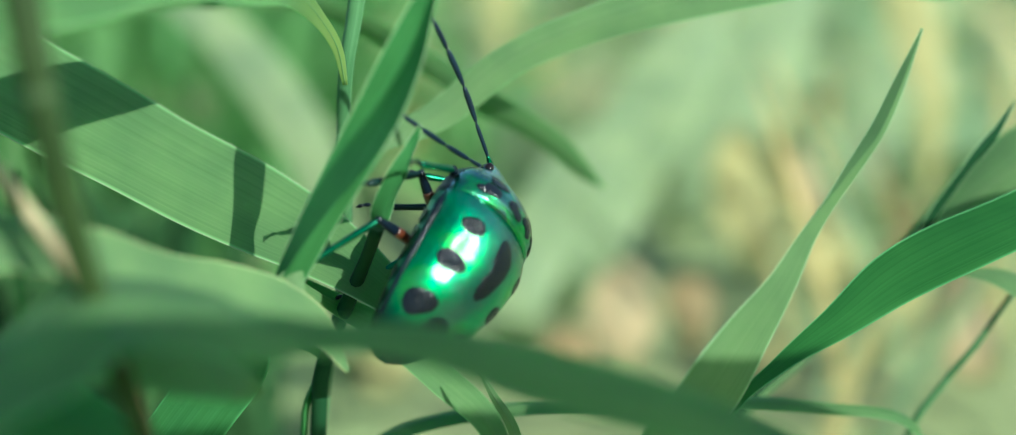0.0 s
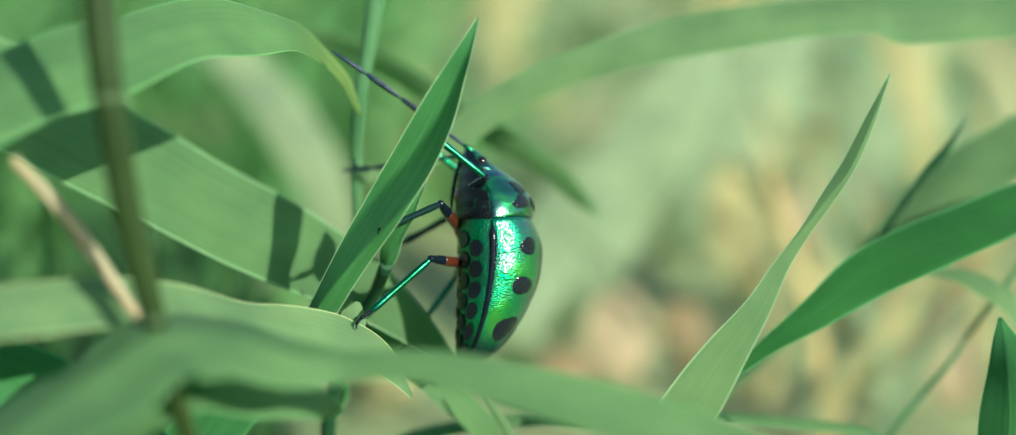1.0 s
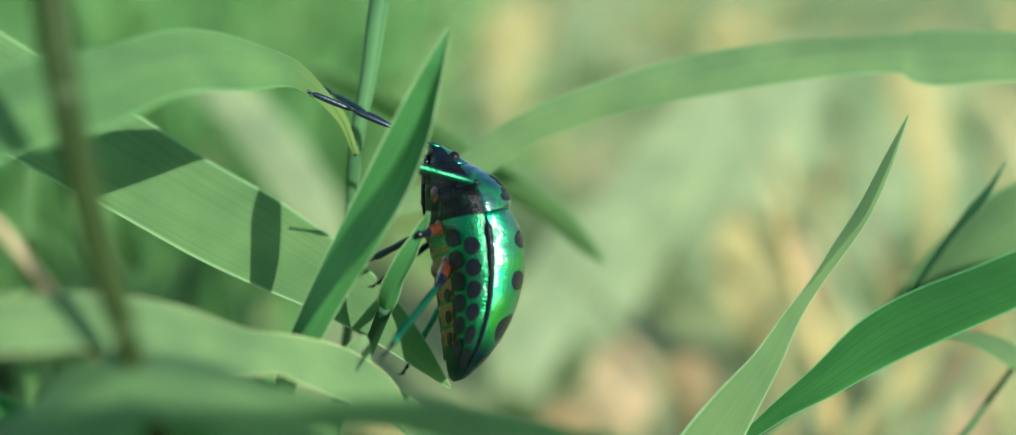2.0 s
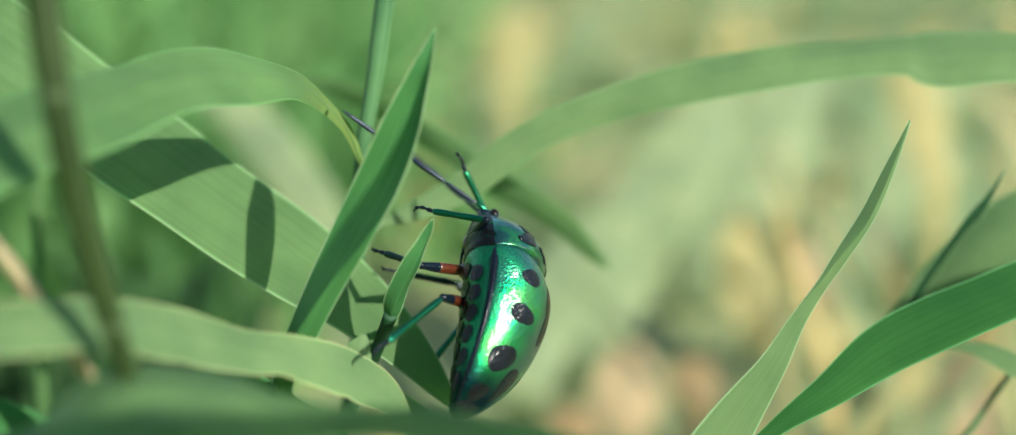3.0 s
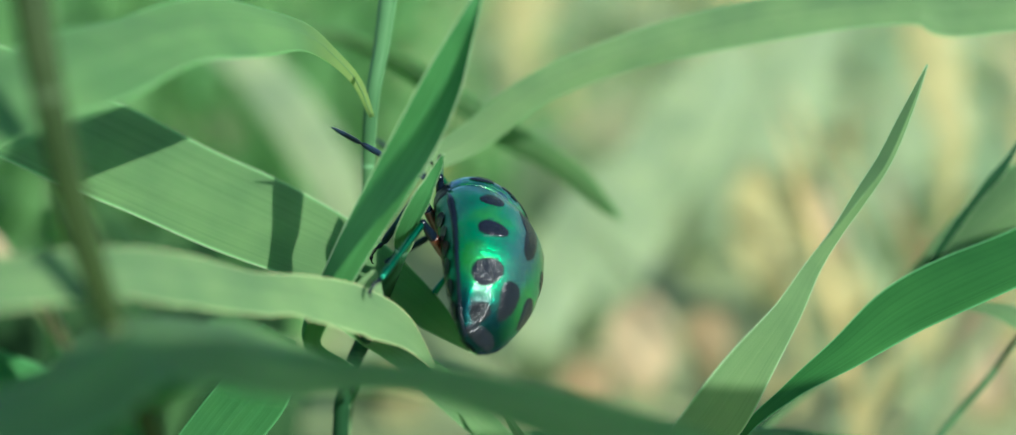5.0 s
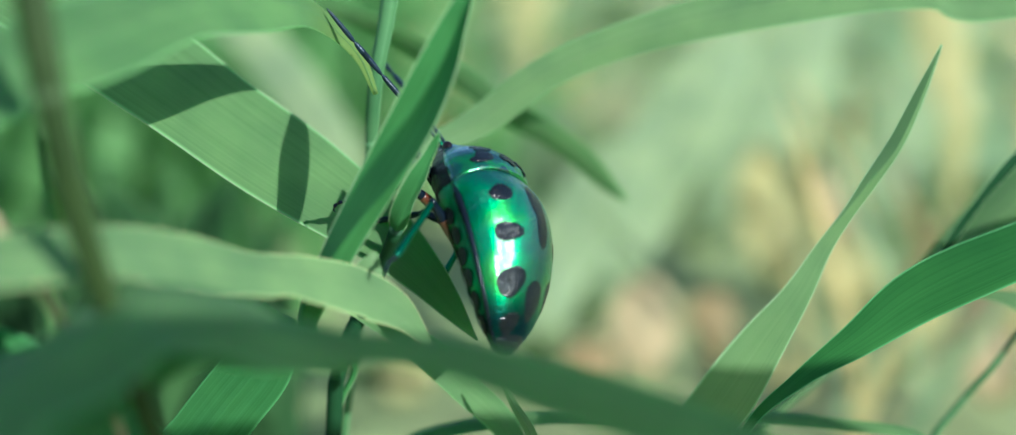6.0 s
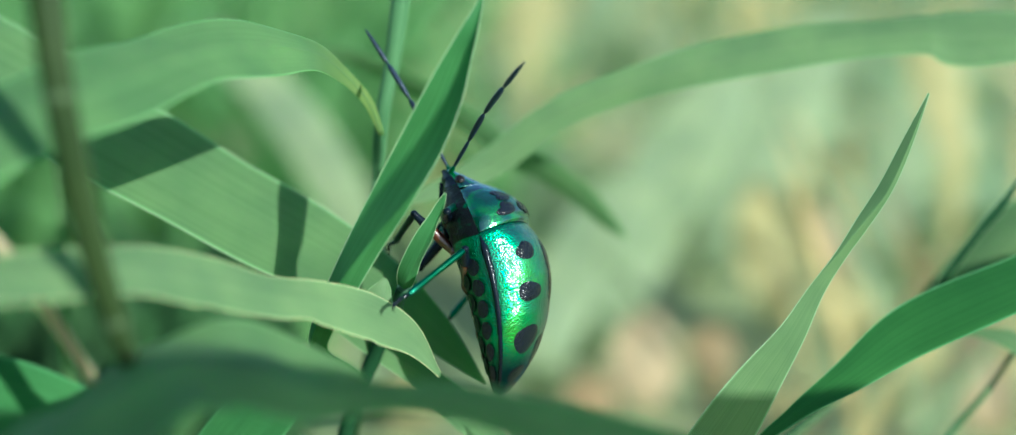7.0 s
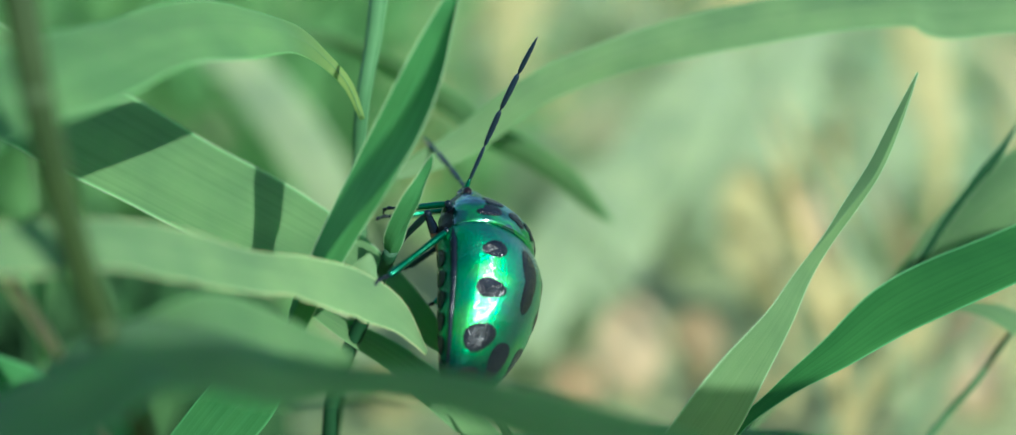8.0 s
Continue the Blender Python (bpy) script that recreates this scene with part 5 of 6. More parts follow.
def spot_mesh(y, a, ly, la, wobble=0.12, lift=0.095):
    """A dark patch lying on the curve of the back."""
    bm = bmesh.new()
    rng = random.Random(int(y * 100 + a * 1000))
    ph = rng.uniform(0, 6.28)
    mid = bm.verts.new(on_shell(y, a, lift) * MM)
    rings = []
    for k in range(1, 6):
        s = k / 5
        ring = []
        for q in range(28):
            th = q / 28 * 6.2832
            r = s * (1 + wobble * math.sin(2 * th + ph) + wobble * 0.5 * math.sin(3 * th + 2 * ph))
            ring.append(bm.verts.new(on_shell(y + ly * r * math.cos(th), a + la * r * math.sin(th), lift if k < 5 else lift - 0.03) * MM))
        rings.append(ring)
    for q in range(28):
        bm.faces.new((mid, rings[0][q], rings[0][(q + 1) % 28]))
        for k in range(4):
            bm.faces.new((rings[k][q], rings[k + 1][q], rings[k + 1][(q + 1) % 28], rings[k][(q + 1) % 28]))
    bmesh.ops.recalc_face_normals(bm, faces=bm.faces)
    return bm


def belly_at(y, a, lift=0.0):
    w, _, d = smooth_body(y)
    ang = a * math.pi / 2
    down = d * max(math.cos(ang), 0.0) ** 0.8
    return Vector((w * math.sin(ang), y, arch(y) - down)) + Vector((math.sin(ang), 0, -max(math.cos(ang), 0.05))) * lift


def belly(y0, y1, a0, a1, lift, ny=24, na=20):
    bm = bmesh.new()
    rows = [[bm.verts.new((belly_at(y0 + (y1 - y0) * i / ny, a0 + (a1 - a0) * j / na, lift + 0.03 * math.sin(i * 1.05))) * MM) for j in range(na + 1)] for i in range(ny + 1)]
    for i in range(ny):
        for j in range(na):
            bm.faces.new((rows[i][j], rows[i + 1][j], rows[i + 1][j + 1], rows[i][j + 1]))
    bmesh.ops.recalc_face_normals(bm, faces=bm.faces)
    return bm


def join(*meshes):
    """Several bmeshes in one, each with its own material slot."""
    out = bmesh.new()
    for slot, b in enumerate(meshes):
        for f in b.faces:
            f.material_index = slot
        me = bpy.data.meshes.new("joint")
        b.to_mesh(me)
        b.free()
        out.from_mesh(me)
        bpy.data.meshes.remove(me)
    return out


bug = new("jewel_bug")
tagged(bug, "metallic green jewel bug with black spots clinging to grass", "bug")
abdomen = part("abdomen", belly(-8.0, 2.9, -1, 1, 0.0, 40, 32), BELLY, bug, "dark metallic green underside")
part("belly_stripe", belly(-5.6, 1.0, -0.34, 0.34, 0.05, 24, 12), BELLY_TAN, abdomen, "tan middle of the underside")
part("thorax", belly(2.7, 6.9, -1, 1, 0.02), FLECKED, bug, "blackish underside of the thorax")
scutellum = part("scutellum", shell(-8.0, 2.75, lift=0.06, shape=lambda a: (-8.0, 3.25 - 0.5 * abs(a) ** 2)), GREEN, bug, "shining metallic green back shield")
pronotum = part("pronotum", shell(2.85, 6.7, lift=0.02, shape=lambda a: (3.3 - 0.5 * abs(a) ** 2, 6.75 - 0.4 * abs(a) ** 2)), TEAL, bug, "blue green metallic neck shield")
head = part("head", join(shell(6.55, 8.4, lift=-0.04, ny=14, na=20), belly(6.6, 8.4, -1, 1, -0.02, 12, 16)), [TEAL, BLUEBLACK], bug, "small dark blue green head")
for s in (-1, 1):
    part("eye", ball((s * 1.45, 7.15, 0.30 + arch(7.15)), 0.42, (0.8, 1, 0.9)), EYE, head, "dark reddish eye")
    edge = [(s * (smooth_body(y)[0] + 0.02), y, 0.02 + arch(y), 0.10 + 0.2 * (y + 7.9) / 10.5 if y < 1.6 else 0.04 + 0.24 * (2.6 - y)) for y in np.linspace(-7.9, 2.6, 22)]
    part("body_rim", rod(edge, 8), BLUEBLACK, bug, "dark glossy side rim")
    for y, a, ry, ra in [(-6.6 + 1.45 * k, 0.76, 0.60, 0.125) for k in range(6)] + [(-5.9 + 1.45 * k, 0.47, 0.62, 0.135) for k in range(6)] + [(-5.2 + 1.45 * k, 0.22, 0.45, 0.10) for k in range(4)]:
        bm = bmesh.new()
        centre = bm.verts.new(belly_at(y, s * a, 0.14) * MM)
        ring = [bm.verts.new((belly_at(y + ry * math.cos(q / 16 * 6.2832), s * (a + ra * math.sin(q / 16 * 6.2832)), 0.11)) * MM) for q in range(16)]
        for q in range(16):
            bm.faces.new((centre, ring[q], ring[(q + 1) % 16]))
        bmesh.ops.recalc_face_normals(bm, faces=bm.faces)
        part("side_spot", bm, BLACK, abdomen, "round black spot")
SPOTS = [(1.05, 0.51, 0.62, 0.155), (-1.72, 0.53, 0.72, 0.18), (-4.76, 0.52, 0.92, 0.24), (-6.9, 0.45, 0.55, 0.25)]
for y, a, ly, la in SPOTS:
    for s in (-1, 1) if y > -6 else (-1,):
        part("spot", spot_mesh(y, s * a, ly, la), BLACK, scutellum, "black spot")
part("spot", spot_mesh(-7.62, 0.0, 0.32, 0.9), BLACK, scutellum, "blackish tip of the back")
part("spot", spot_mesh(-0.07, 0.0, 1.75, 0.16, 0.3), BLACK, scutellum, "long black spot on the midline")
part("spot", spot_mesh(-5.53, 0.0, 1.05, 0.2), BLACK, scutellum, "black spot")
for y, a, ly, la in ((4.2, 0.52, 0.42, 0.18), (5.3, 0.45, 0.34, 0.2), (4.4, 0.14, 0.5, 0.10)):
    for s in (-1, 1):
        part("spot", spot_mesh(y, s * a, ly, la, 0.3), BLACK, pronotum, "small black spot")
for s in (-1, 1):
    for y, z in ((4.6, -0.35), (2.3, -0.25), (-0.2, 0.0)):
        part("hip", ball((s * 1.45, y, z), 0.62, (1, 1.1, 0.8)), RUST, bug, "rounded rust red hip")
part("beak", rod([(0, 7.6, -0.5, 0.18), (0, 6.2, -0.85, 0.16), (0, 4.4, -1.05, 0.12), (0, 2.8, -1.0, 0.05)], 8), BLACK, bug, "thin dark folded beak")


def make_leg(side, which):
    up, low = LEG_LENGTHS[which]
    shin_end = low - 1.5
    femur = rod([(0, 0, -0.3, 0.26), (0, 0, 0.5, 0.36), (0, 0, up * 0.5, 0.38), (0, 0, up * 0.62, 0.36)])
    dark_end = rod([(0, 0, up * 0.60, 0.362), (0, 0, up * 0.75, 0.33), (0, 0, up * 0.9, 0.27), (0, 0, up, 0.24)])
    knee = ball((0, 0, up), 0.27)
    leg = part("leg", join(femur, dark_end, knee), [RUST if which != "fore" else BLUEBLACK, BLUEBLACK, BLUEBLACK], bug, "rust red thigh with a dark end" if which != "fore" else "dark thigh")
    shin = rod([(0, 0, 0, 0.16), (0, 0, 0.6, 0.24), (0, 0, shin_end * 0.6, 0.22), (0, 0, shin_end - 0.15, 0.22), (0, 0, shin_end, 0.13)])
    foot = rod([(0, 0, 0, 0.12), (0, 0.10, 0.4, 0.16), (0, 0.16, 0.55, 0.09), (0, 0.22, 0.85, 0.15), (0, 0.18, 1.1, 0.09), (0, 0.08, 1.4, 0.14), (0, 0.0, 1.5, 0.05)], 10)
    claw = rod([(0, 0.05, 1.4, 0.06), (0.15, -0.12, 1.6, 0.05), (0.2, -0.25, 1.55, 0.02)], 6)
    for piece in (foot, claw):
        bmesh.ops.translate(piece, vec=(0, 0, (shin_end - 0.05) * MM), verts=piece.verts)
    shin_ob = part("shin", join(shin, foot, claw), [DARK_TIBIA if which == "mid" else TIBIA, BLUEBLACK, BLACK], leg, "metallic green shin with a dark clawed foot")
    return leg, shin_ob


legs = {(s, w): make_leg(s, w) for s in "lr" for w in ("fore", "mid", "hind")}


def make_antenna(side):
    pts = [(0, 0, 0, 0.16), (0, 0, 0.7, 0.17), (0, 0, 0.85, 0.09), (0.02, 0, 1.0, 0.13), (0.15, 0, 3.4, 0.14), (0.17, 0, 3.6, 0.07), (0.2, 0, 3.8, 0.16), (0.35, 0, 6.2, 0.20),
           (0.36, 0, 6.5, 0.08), (0.36, 0, 6.8, 0.18), (0.28, 0, 9.2, 0.21), (0.25, 0, 9.5, 0.08), (0.24, 0, 9.7, 0.17), (0.1, 0, 11.6, 0.17), (0, 0, 12.5, 0.04)]
    bm = join(rod([(x, y, z, r * 0.85) for x, y, z, r in pts[2:]], 10), rod([(0, 0, -0.1, 0.16), (0, 0, 0.5, 0.19), (0, 0, 0.9, 0.10)], 10))
    return part("antenna", bm, [FEELER, TIBIA], bug, "long black jointed antenna with a green base")


antennae = {s: make_antenna(s) for s in "lr"}

SWAY = {}
SWAY['centre_blade'] = [(0, -14.15, 11.27, -0.88, -0.00, 0.59, -0.16), (0.2, -13.38, 11.13, -1.39, -0.00, 0.37, -0.10), (0.5, -17.07, 11.19, -1.14, -0.05, 4.63, -1.24), (0.8, -16.51, 11.06, -1.64, -0.03, 3.45, -0.93), (1, -14.48, 10.95, -2.06, -0.01, 2.14, -0.57), (1.2, -13.16, 11.02, -1.78, -0.00, 0.32, -0.09), (1.5, -13.12, 11.14, -1.34, -0.00, -0.37, 0.10), (1.7, -11.42, 11.17, -1.25, -0.01, -2.10, 0.56), (2.8, -14.20, 11.27, -0.87, -0.01, 1.66, -0.44), (3, -12.13, 11.32, -0.66, -0.01, -2.09, 0.56), (3.5, -11.78, 11.04, -1.72, -0.00, -0.57, 0.15), (3.8, -12.81, 11.31, -0.69, -0.01, 1.47, -0.39), (4, -14.72, 11.35, -0.55, -0.02, 2.86, -0.77), (4.2, -15.89, 11.47, -0.10, -0.04, 3.88, -1.04), (5.3, -12.84, 11.34, -0.61, -0.00, 0.02, -0.01), (5.5, -14.32, 11.31, -0.71, -0.00, 1.41, -0.38), (6, -12.91, 11.26, -0.89, -0.00, -0.22, 0.06), (6.5, -13.42, 11.28, -0.84, -0.00, 0.39, -0.10), (7, -13.00, 11.50, -0.00, 0.00, -0.00, 0.00), (7.5, -12.35, 11.51, 0.04, -0.00, -0.71, 0.19), (8, -12.92, 11.55, 0.20, -0.00, -0.20, 0.05)]
SWAY['side_shoot'] = [(0, -12.58, 10.33, 1.22, 0.00, 0.00, -0.00), (0.2, -12.68, 10.17, 0.63, 0.00, -0.00, 0.00), (0.5, -13.02, 9.93, -0.27, 0.00, 0.00, -0.00), (0.8, -12.81, 9.97, -0.12, 0.00, 0.00, -0.00), (1, -12.68, 9.99, -0.02, 0.00, 0.00, -0.00), (1.2, -12.54, 10.02, 0.08, 0.00, 0.00, -0.00), (1.5, -12.51, 10.04, 0.15, 0.00, 0.00, -0.00), (1.7, -12.49, 10.05, 0.20, 0.00, -0.00, 0.00), (2.8, -12.38, 10.13, 0.48, 0.00, -0.00, 0.00), (3, -12.56, 10.08, 0.30, 0.00, -0.00, 0.00), (3.5, -12.59, 9.93, -0.27, 0.00, 0.00, -0.00), (3.8, -12.76, 10.33, 1.22, 0.00, -0.00, 0.00), (4, -12.22, 10.50, 1.88, 0.00, 0.00, -0.00), (4.2, -12.41, 10.49, 1.83, 0.00, 0.00, -0.00), (5.3, -12.58, 10.36, 1.35, 0.00, -0.00, 0.00), (5.5, -12.39, 10.41, 1.55, 0.00, 0.00, -0.00), (6, -13.10, 10.39, 1.45, 0.00, 0.00, -0.00), (6.5, -12.54, 10.33, 1.24, 0.00, -0.00, 0.00), (7, -13.00, 10.00, 0.00, 0.00, -0.00, 0.00), (7.5, -12.70, 10.30, 1.11, 0.00, 0.00, -0.00), (8, -12.64, 10.41, 1.51, 0.00, 0.00, -0.00)]
SWAY['band_leaf'] = [(0, -75.65, 34.81, -0.70, -0.00, -0.30, 0.08), (0.2, -75.24, 34.62, -1.41, -0.00, -0.60, 0.16), (0.5, -74.66, 34.49, -1.89, -0.00, -1.18, 0.32), (0.8, -74.51, 34.26, -2.78, -0.00, -0.82, 0.22), (1, -73.99, 34.27, -2.72, -0.00, -1.16, 0.31), (1.2, -73.68, 34.51, -1.81, -0.01, -1.76, 0.47), (1.5, -72.17, 33.89, -4.12, -0.03, -3.69, 0.99), (1.7, -73.89, 34.63, -1.40, -0.01, -1.92, 0.52), (2.8, -77.75, 36.44, 5.36, -0.03, 3.54, -0.95), (3, -78.98, 37.02, 7.55, -0.08, 5.69, -1.53), (3.5, -75.66, 35.23, 0.87, -0.00, 0.55, -0.15), (3.8, -73.28, 34.17, -3.10, -0.02, -3.20, 0.86), (4, -68.61, 32.37, -9.83, -0.17, -8.49, 2.29), (4.2, -68.33, 32.28, -10.15, -0.20, -9.12, 2.47), (5.3, -77.32, 36.27, 4.73, -0.02, 2.85, -0.76), (5.5, -81.43, 38.44, 12.83, -0.24, 10.10, -2.73), (6, -79.02, 37.23, 8.32, -0.08, 5.70, -1.53), (6.5, -73.15, 34.23, -2.86, -0.03, -3.28, 0.88), (7, -75.00, 35.00, 0.00, 0.00, 0.00, -0.00), (7.5, -75.85, 35.37, 1.39, -0.00, 0.81, -0.22), (8, -74.77, 34.82, -0.67, -0.00, -1.02, 0.27)]
SWAY['curling_leaf'] = [(0, -86.84, -45.21, 13.12, -0.34, 11.87, -3.23), (0.2, -86.84, -45.21, 13.12, -0.34, 11.87, -3.23), (0.5, -78.6, -47.45, 4.78, -0.07, 5.37, -1.44), (0.8, -80.82, -46.9, 6.85, -0.12, 7.06, -1.9), (1, -73.51, -48.6, 0.5, -0.01, 1.7, -0.46), (1.2, -71.05, -49.1, -1.38, 0.0, -0.0, 0.0), (1.5, -72.09, -48.9, -0.61, -0.0, 0.71, -0.19), (1.7, -74.71, -48.34, 1.45, -0.02, 2.55, -0.68), (2.8, -71.05, -49.1, -1.38, 0.0, -0.0, 0.0), (3, -71.05, -49.1, -1.38, 0.0, -0.0, 0.0), (3.5, -71.05, -49.1, -1.38, 0.0, -0.0, 0.0), (3.8, -71.05, -49.1, -1.38, 0.0, -0.0, 0.0), (4, -71.05, -49.1, -1.38, 0.0, -0.0, 0.0), (4.2, -71.05, -49.1, -1.38, 0.0, -0.0, 0.0), (5.3, -71.05, -49.1, -1.38, 0.0, -0.0, 0.0), (5.5, -71.05, -49.1, -1.38, 0.0, -0.0, 0.0), (6, -71.05, -49.1, -1.38, 0.0, -0.0, 0.0), (6.5, -71.05, -49.1, -1.38, 0.0, -0.0, 0.0), (7, -71.05, -49.1, -1.38, 0.0, -0.0, 0.0), (7.5, -71.05, -49.1, -1.38, 0.0, -0.0, 0.0), (8, -71.05, -49.1, -1.38, 0.0, -0.0, 0.0)]
SWAY['arching_leaf'] = [(0, 74.70, 34.05, 0.19, 0.00, 0.00, -0.00), (0.2, 74.70, 34.05, 0.19, 0.00, 0.00, -0.00), (0.5, 74.70, 34.05, 0.19, 0.00, 0.00, -0.00), (0.8, 74.70, 34.05, 0.19, 0.00, 0.00, -0.00), (1, 74.70, 34.05, 0.19, 0.00, 0.00, -0.00), (1.2, 74.40, 34.23, 0.87, 0.00, 0.00, -0.00), (1.5, 73.62, 34.45, 1.68, 0.00, -0.00, 0.00), (1.7, 74.80, 34.07, 0.27, 0.00, 0.00, -0.00), (2.8, 74.86, 34.24, 0.91, 0.00, -0.00, 0.00), (3, 75.38, 34.16, 0.60, 0.00, -0.00, 0.00), (3.5, 74.71, 34.13, 0.50, 0.00, -0.00, 0.00), (3.8, 74.87, 34.05, 0.19, 0.00, -0.00, 0.00), (4, 75.33, 34.26, 0.97, 0.00, -0.00, 0.00), (4.2, 75.14, 34.01, 0.05, 0.00, 0.00, -0.00), (5.3, 74.97, 34.18, 0.66, 0.00, 0.00, -0.00), (5.5, 75.19, 34.12, 0.46, 0.00, -0.00, 0.00), (6, 75.46, 34.08, 0.31, 0.00, 0.00, -0.00), (6.5, 75.73, 34.04, 0.15, 0.00, 0.00, -0.00), (7, 76.00, 34.00, -0.00, 0.00, 0.00, -0.00), (7.5, 75.53, 34.26, 0.95, 0.00, -0.00, 0.00), (8, 75.43, 34.15, 0.57, 0.00, -0.00, 0.00)]
SWAY['tall_blade'] = [(0, 11.15, 2.02, 0.07, 0.00, -0.00, 0.00), (0.2, 11.12, 2.00, -0.01, 0.00, -0.00, 0.00), (0.5, 11.05, 2.02, 0.09, 0.00, 0.00, -0.00), (0.8, 10.94, 1.99, -0.05, 0.00, 0.00, -0.00), (1, 10.89, 1.97, -0.10, 0.00, 0.00, -0.00), (1.2, 10.57, 2.01, 0.04, 0.00, -0.00, 0.00), (1.5, 10.58, 2.19, 0.72, 0.00, 0.00, -0.00), (1.7, 10.35, 2.13, 0.48, 0.00, 0.00, -0.00), (2.8, 10.70, 1.95, -0.18, 0.00, -0.00, 0.00), (3, 10.64, 2.00, 0.01, 0.00, 0.00, -0.00), (3.5, 10.33, 2.02, 0.07, 0.00, -0.00, 0.00), (3.8, 10.57, 2.11, 0.42, 0.00, -0.00, 0.00), (4, 10.71, 2.07, 0.28, 0.00, -0.00, 0.00), (4.2, 10.88, 2.09, 0.32, 0.00, 0.00, -0.00), (5.3, 10.60, 2.09, 0.35, 0.00, 0.00, -0.00), (5.5, 10.70, 2.09, 0.33, 0.00, -0.00, 0.00), (6, 10.89, 2.12, 0.44, 0.00, -0.00, 0.00), (6.5, 10.94, 2.09, 0.32, 0.00, 0.00, -0.00), (7, 11.00, 1.98, -0.09, 0.00, -0.00, 0.00), (7.5, 10.68, 2.04, 0.14, 0.00, 0.00, -0.00), (8, 10.75, 1.99, -0.02, 0.00, 0.00, -0.00)]
SWAY['broad_leaf'] = [(0, 78.00, 5.12, 0.45, 0.00, -0.00, 0.00), (0.2, 78.09, 5.32, 1.19, 0.00, -0.00, 0.00), (0.5, 77.94, 5.50, 1.88, 0.00, 0.00, -0.00), (0.8, 77.98, 5.60, 2.24, 0.00, 0.00, -0.00), (1, 77.95, 5.65, 2.41, 0.00, 0.00, -0.00), (1.2, 77.61, 5.83, 3.11, 0.00, 0.00, -0.00), (1.5, 77.72, 5.63, 2.36, 0.00, -0.00, 0.00), (1.7, 77.42, 5.54, 2.03, 0.00, -0.00, 0.00), (2.8, 77.57, 5.38, 1.41, 0.00, 0.00, -0.00), (3, 77.54, 5.33, 1.22, 0.00, -0.00, 0.00), (3.5, 77.54, 5.34, 1.27, 0.00, 0.00, -0.00), (3.8, 77.48, 5.27, 1.01, 0.00, 0.00, -0.00), (4, 77.71, 5.12, 0.45, 0.00, 0.00, -0.00), (4.2, 77.74, 5.16, 0.62, 0.00, 0.00, -0.00), (5.3, 77.57, 5.15, 0.57, 0.00, -0.00, 0.00), (5.5, 77.71, 5.22, 0.82, 0.00, 0.00, -0.00), (6, 77.96, 5.09, 0.35, 0.00, 0.00, -0.00), (6.5, 77.97, 5.13, 0.50, 0.00, -0.00, 0.00), (7, 78.00, 5.00, 0.00, 0.00, -0.00, 0.00), (7.5, 77.66, 5.23, 0.87, 0.00, -0.00, 0.00), (8, 77.68, 5.18, 0.66, 0.00, 0.00, -0.00)]
SWAY['thin_dark_blade'] = [(0, 13.82, 18.18, 0.68, 0.00, 0.00, -0.00), (0.2, 13.68, 18.24, 0.89, 0.00, -0.00, 0.00), (0.5, 12.65, 18.47, 1.74, 0.00, 0.00, -0.00), (0.8, 12.86, 18.50, 1.88, 0.00, -0.00, 0.00), (1, 12.45, 18.64, 2.40, 0.00, 0.00, -0.00), (1.2, 12.17, 18.75, 2.81, 0.00, 0.00, -0.00), (1.5, 12.98, 18.81, 3.01, 0.00, -0.00, 0.00), (1.7, 13.39, 18.77, 2.89, 0.00, -0.00, 0.00), (2.8, 13.61, 18.60, 2.23, 0.00, -0.00, 0.00), (3, 13.54, 18.59, 2.20, 0.00, 0.00, -0.00), (3.5, 13.48, 18.61, 2.29, 0.00, -0.00, 0.00), (3.8, 13.52, 18.56, 2.10, 0.00, -0.00, 0.00), (4, 13.55, 18.53, 1.97, 0.00, -0.00, 0.00), (4.2, 13.58, 18.49, 1.84, 0.00, -0.00, 0.00), (5.3, 13.75, 18.30, 1.11, 0.00, -0.00, 0.00), (5.5, 13.78, 18.26, 0.98, 0.00, -0.00, 0.00), (6, 13.85, 18.18, 0.66, 0.00, -0.00, 0.00), (6.5, 13.93, 18.09, 0.33, 0.00, -0.00, 0.00), (7, 14.00, 18.00, 0.00, 0.00, -0.00, 0.00), (7.5, 14.09, 18.59, 2.22, 0.00, -0.00, 0.00), (8, 14.09, 18.59, 2.22, 0.00, -0.00, 0.00)]
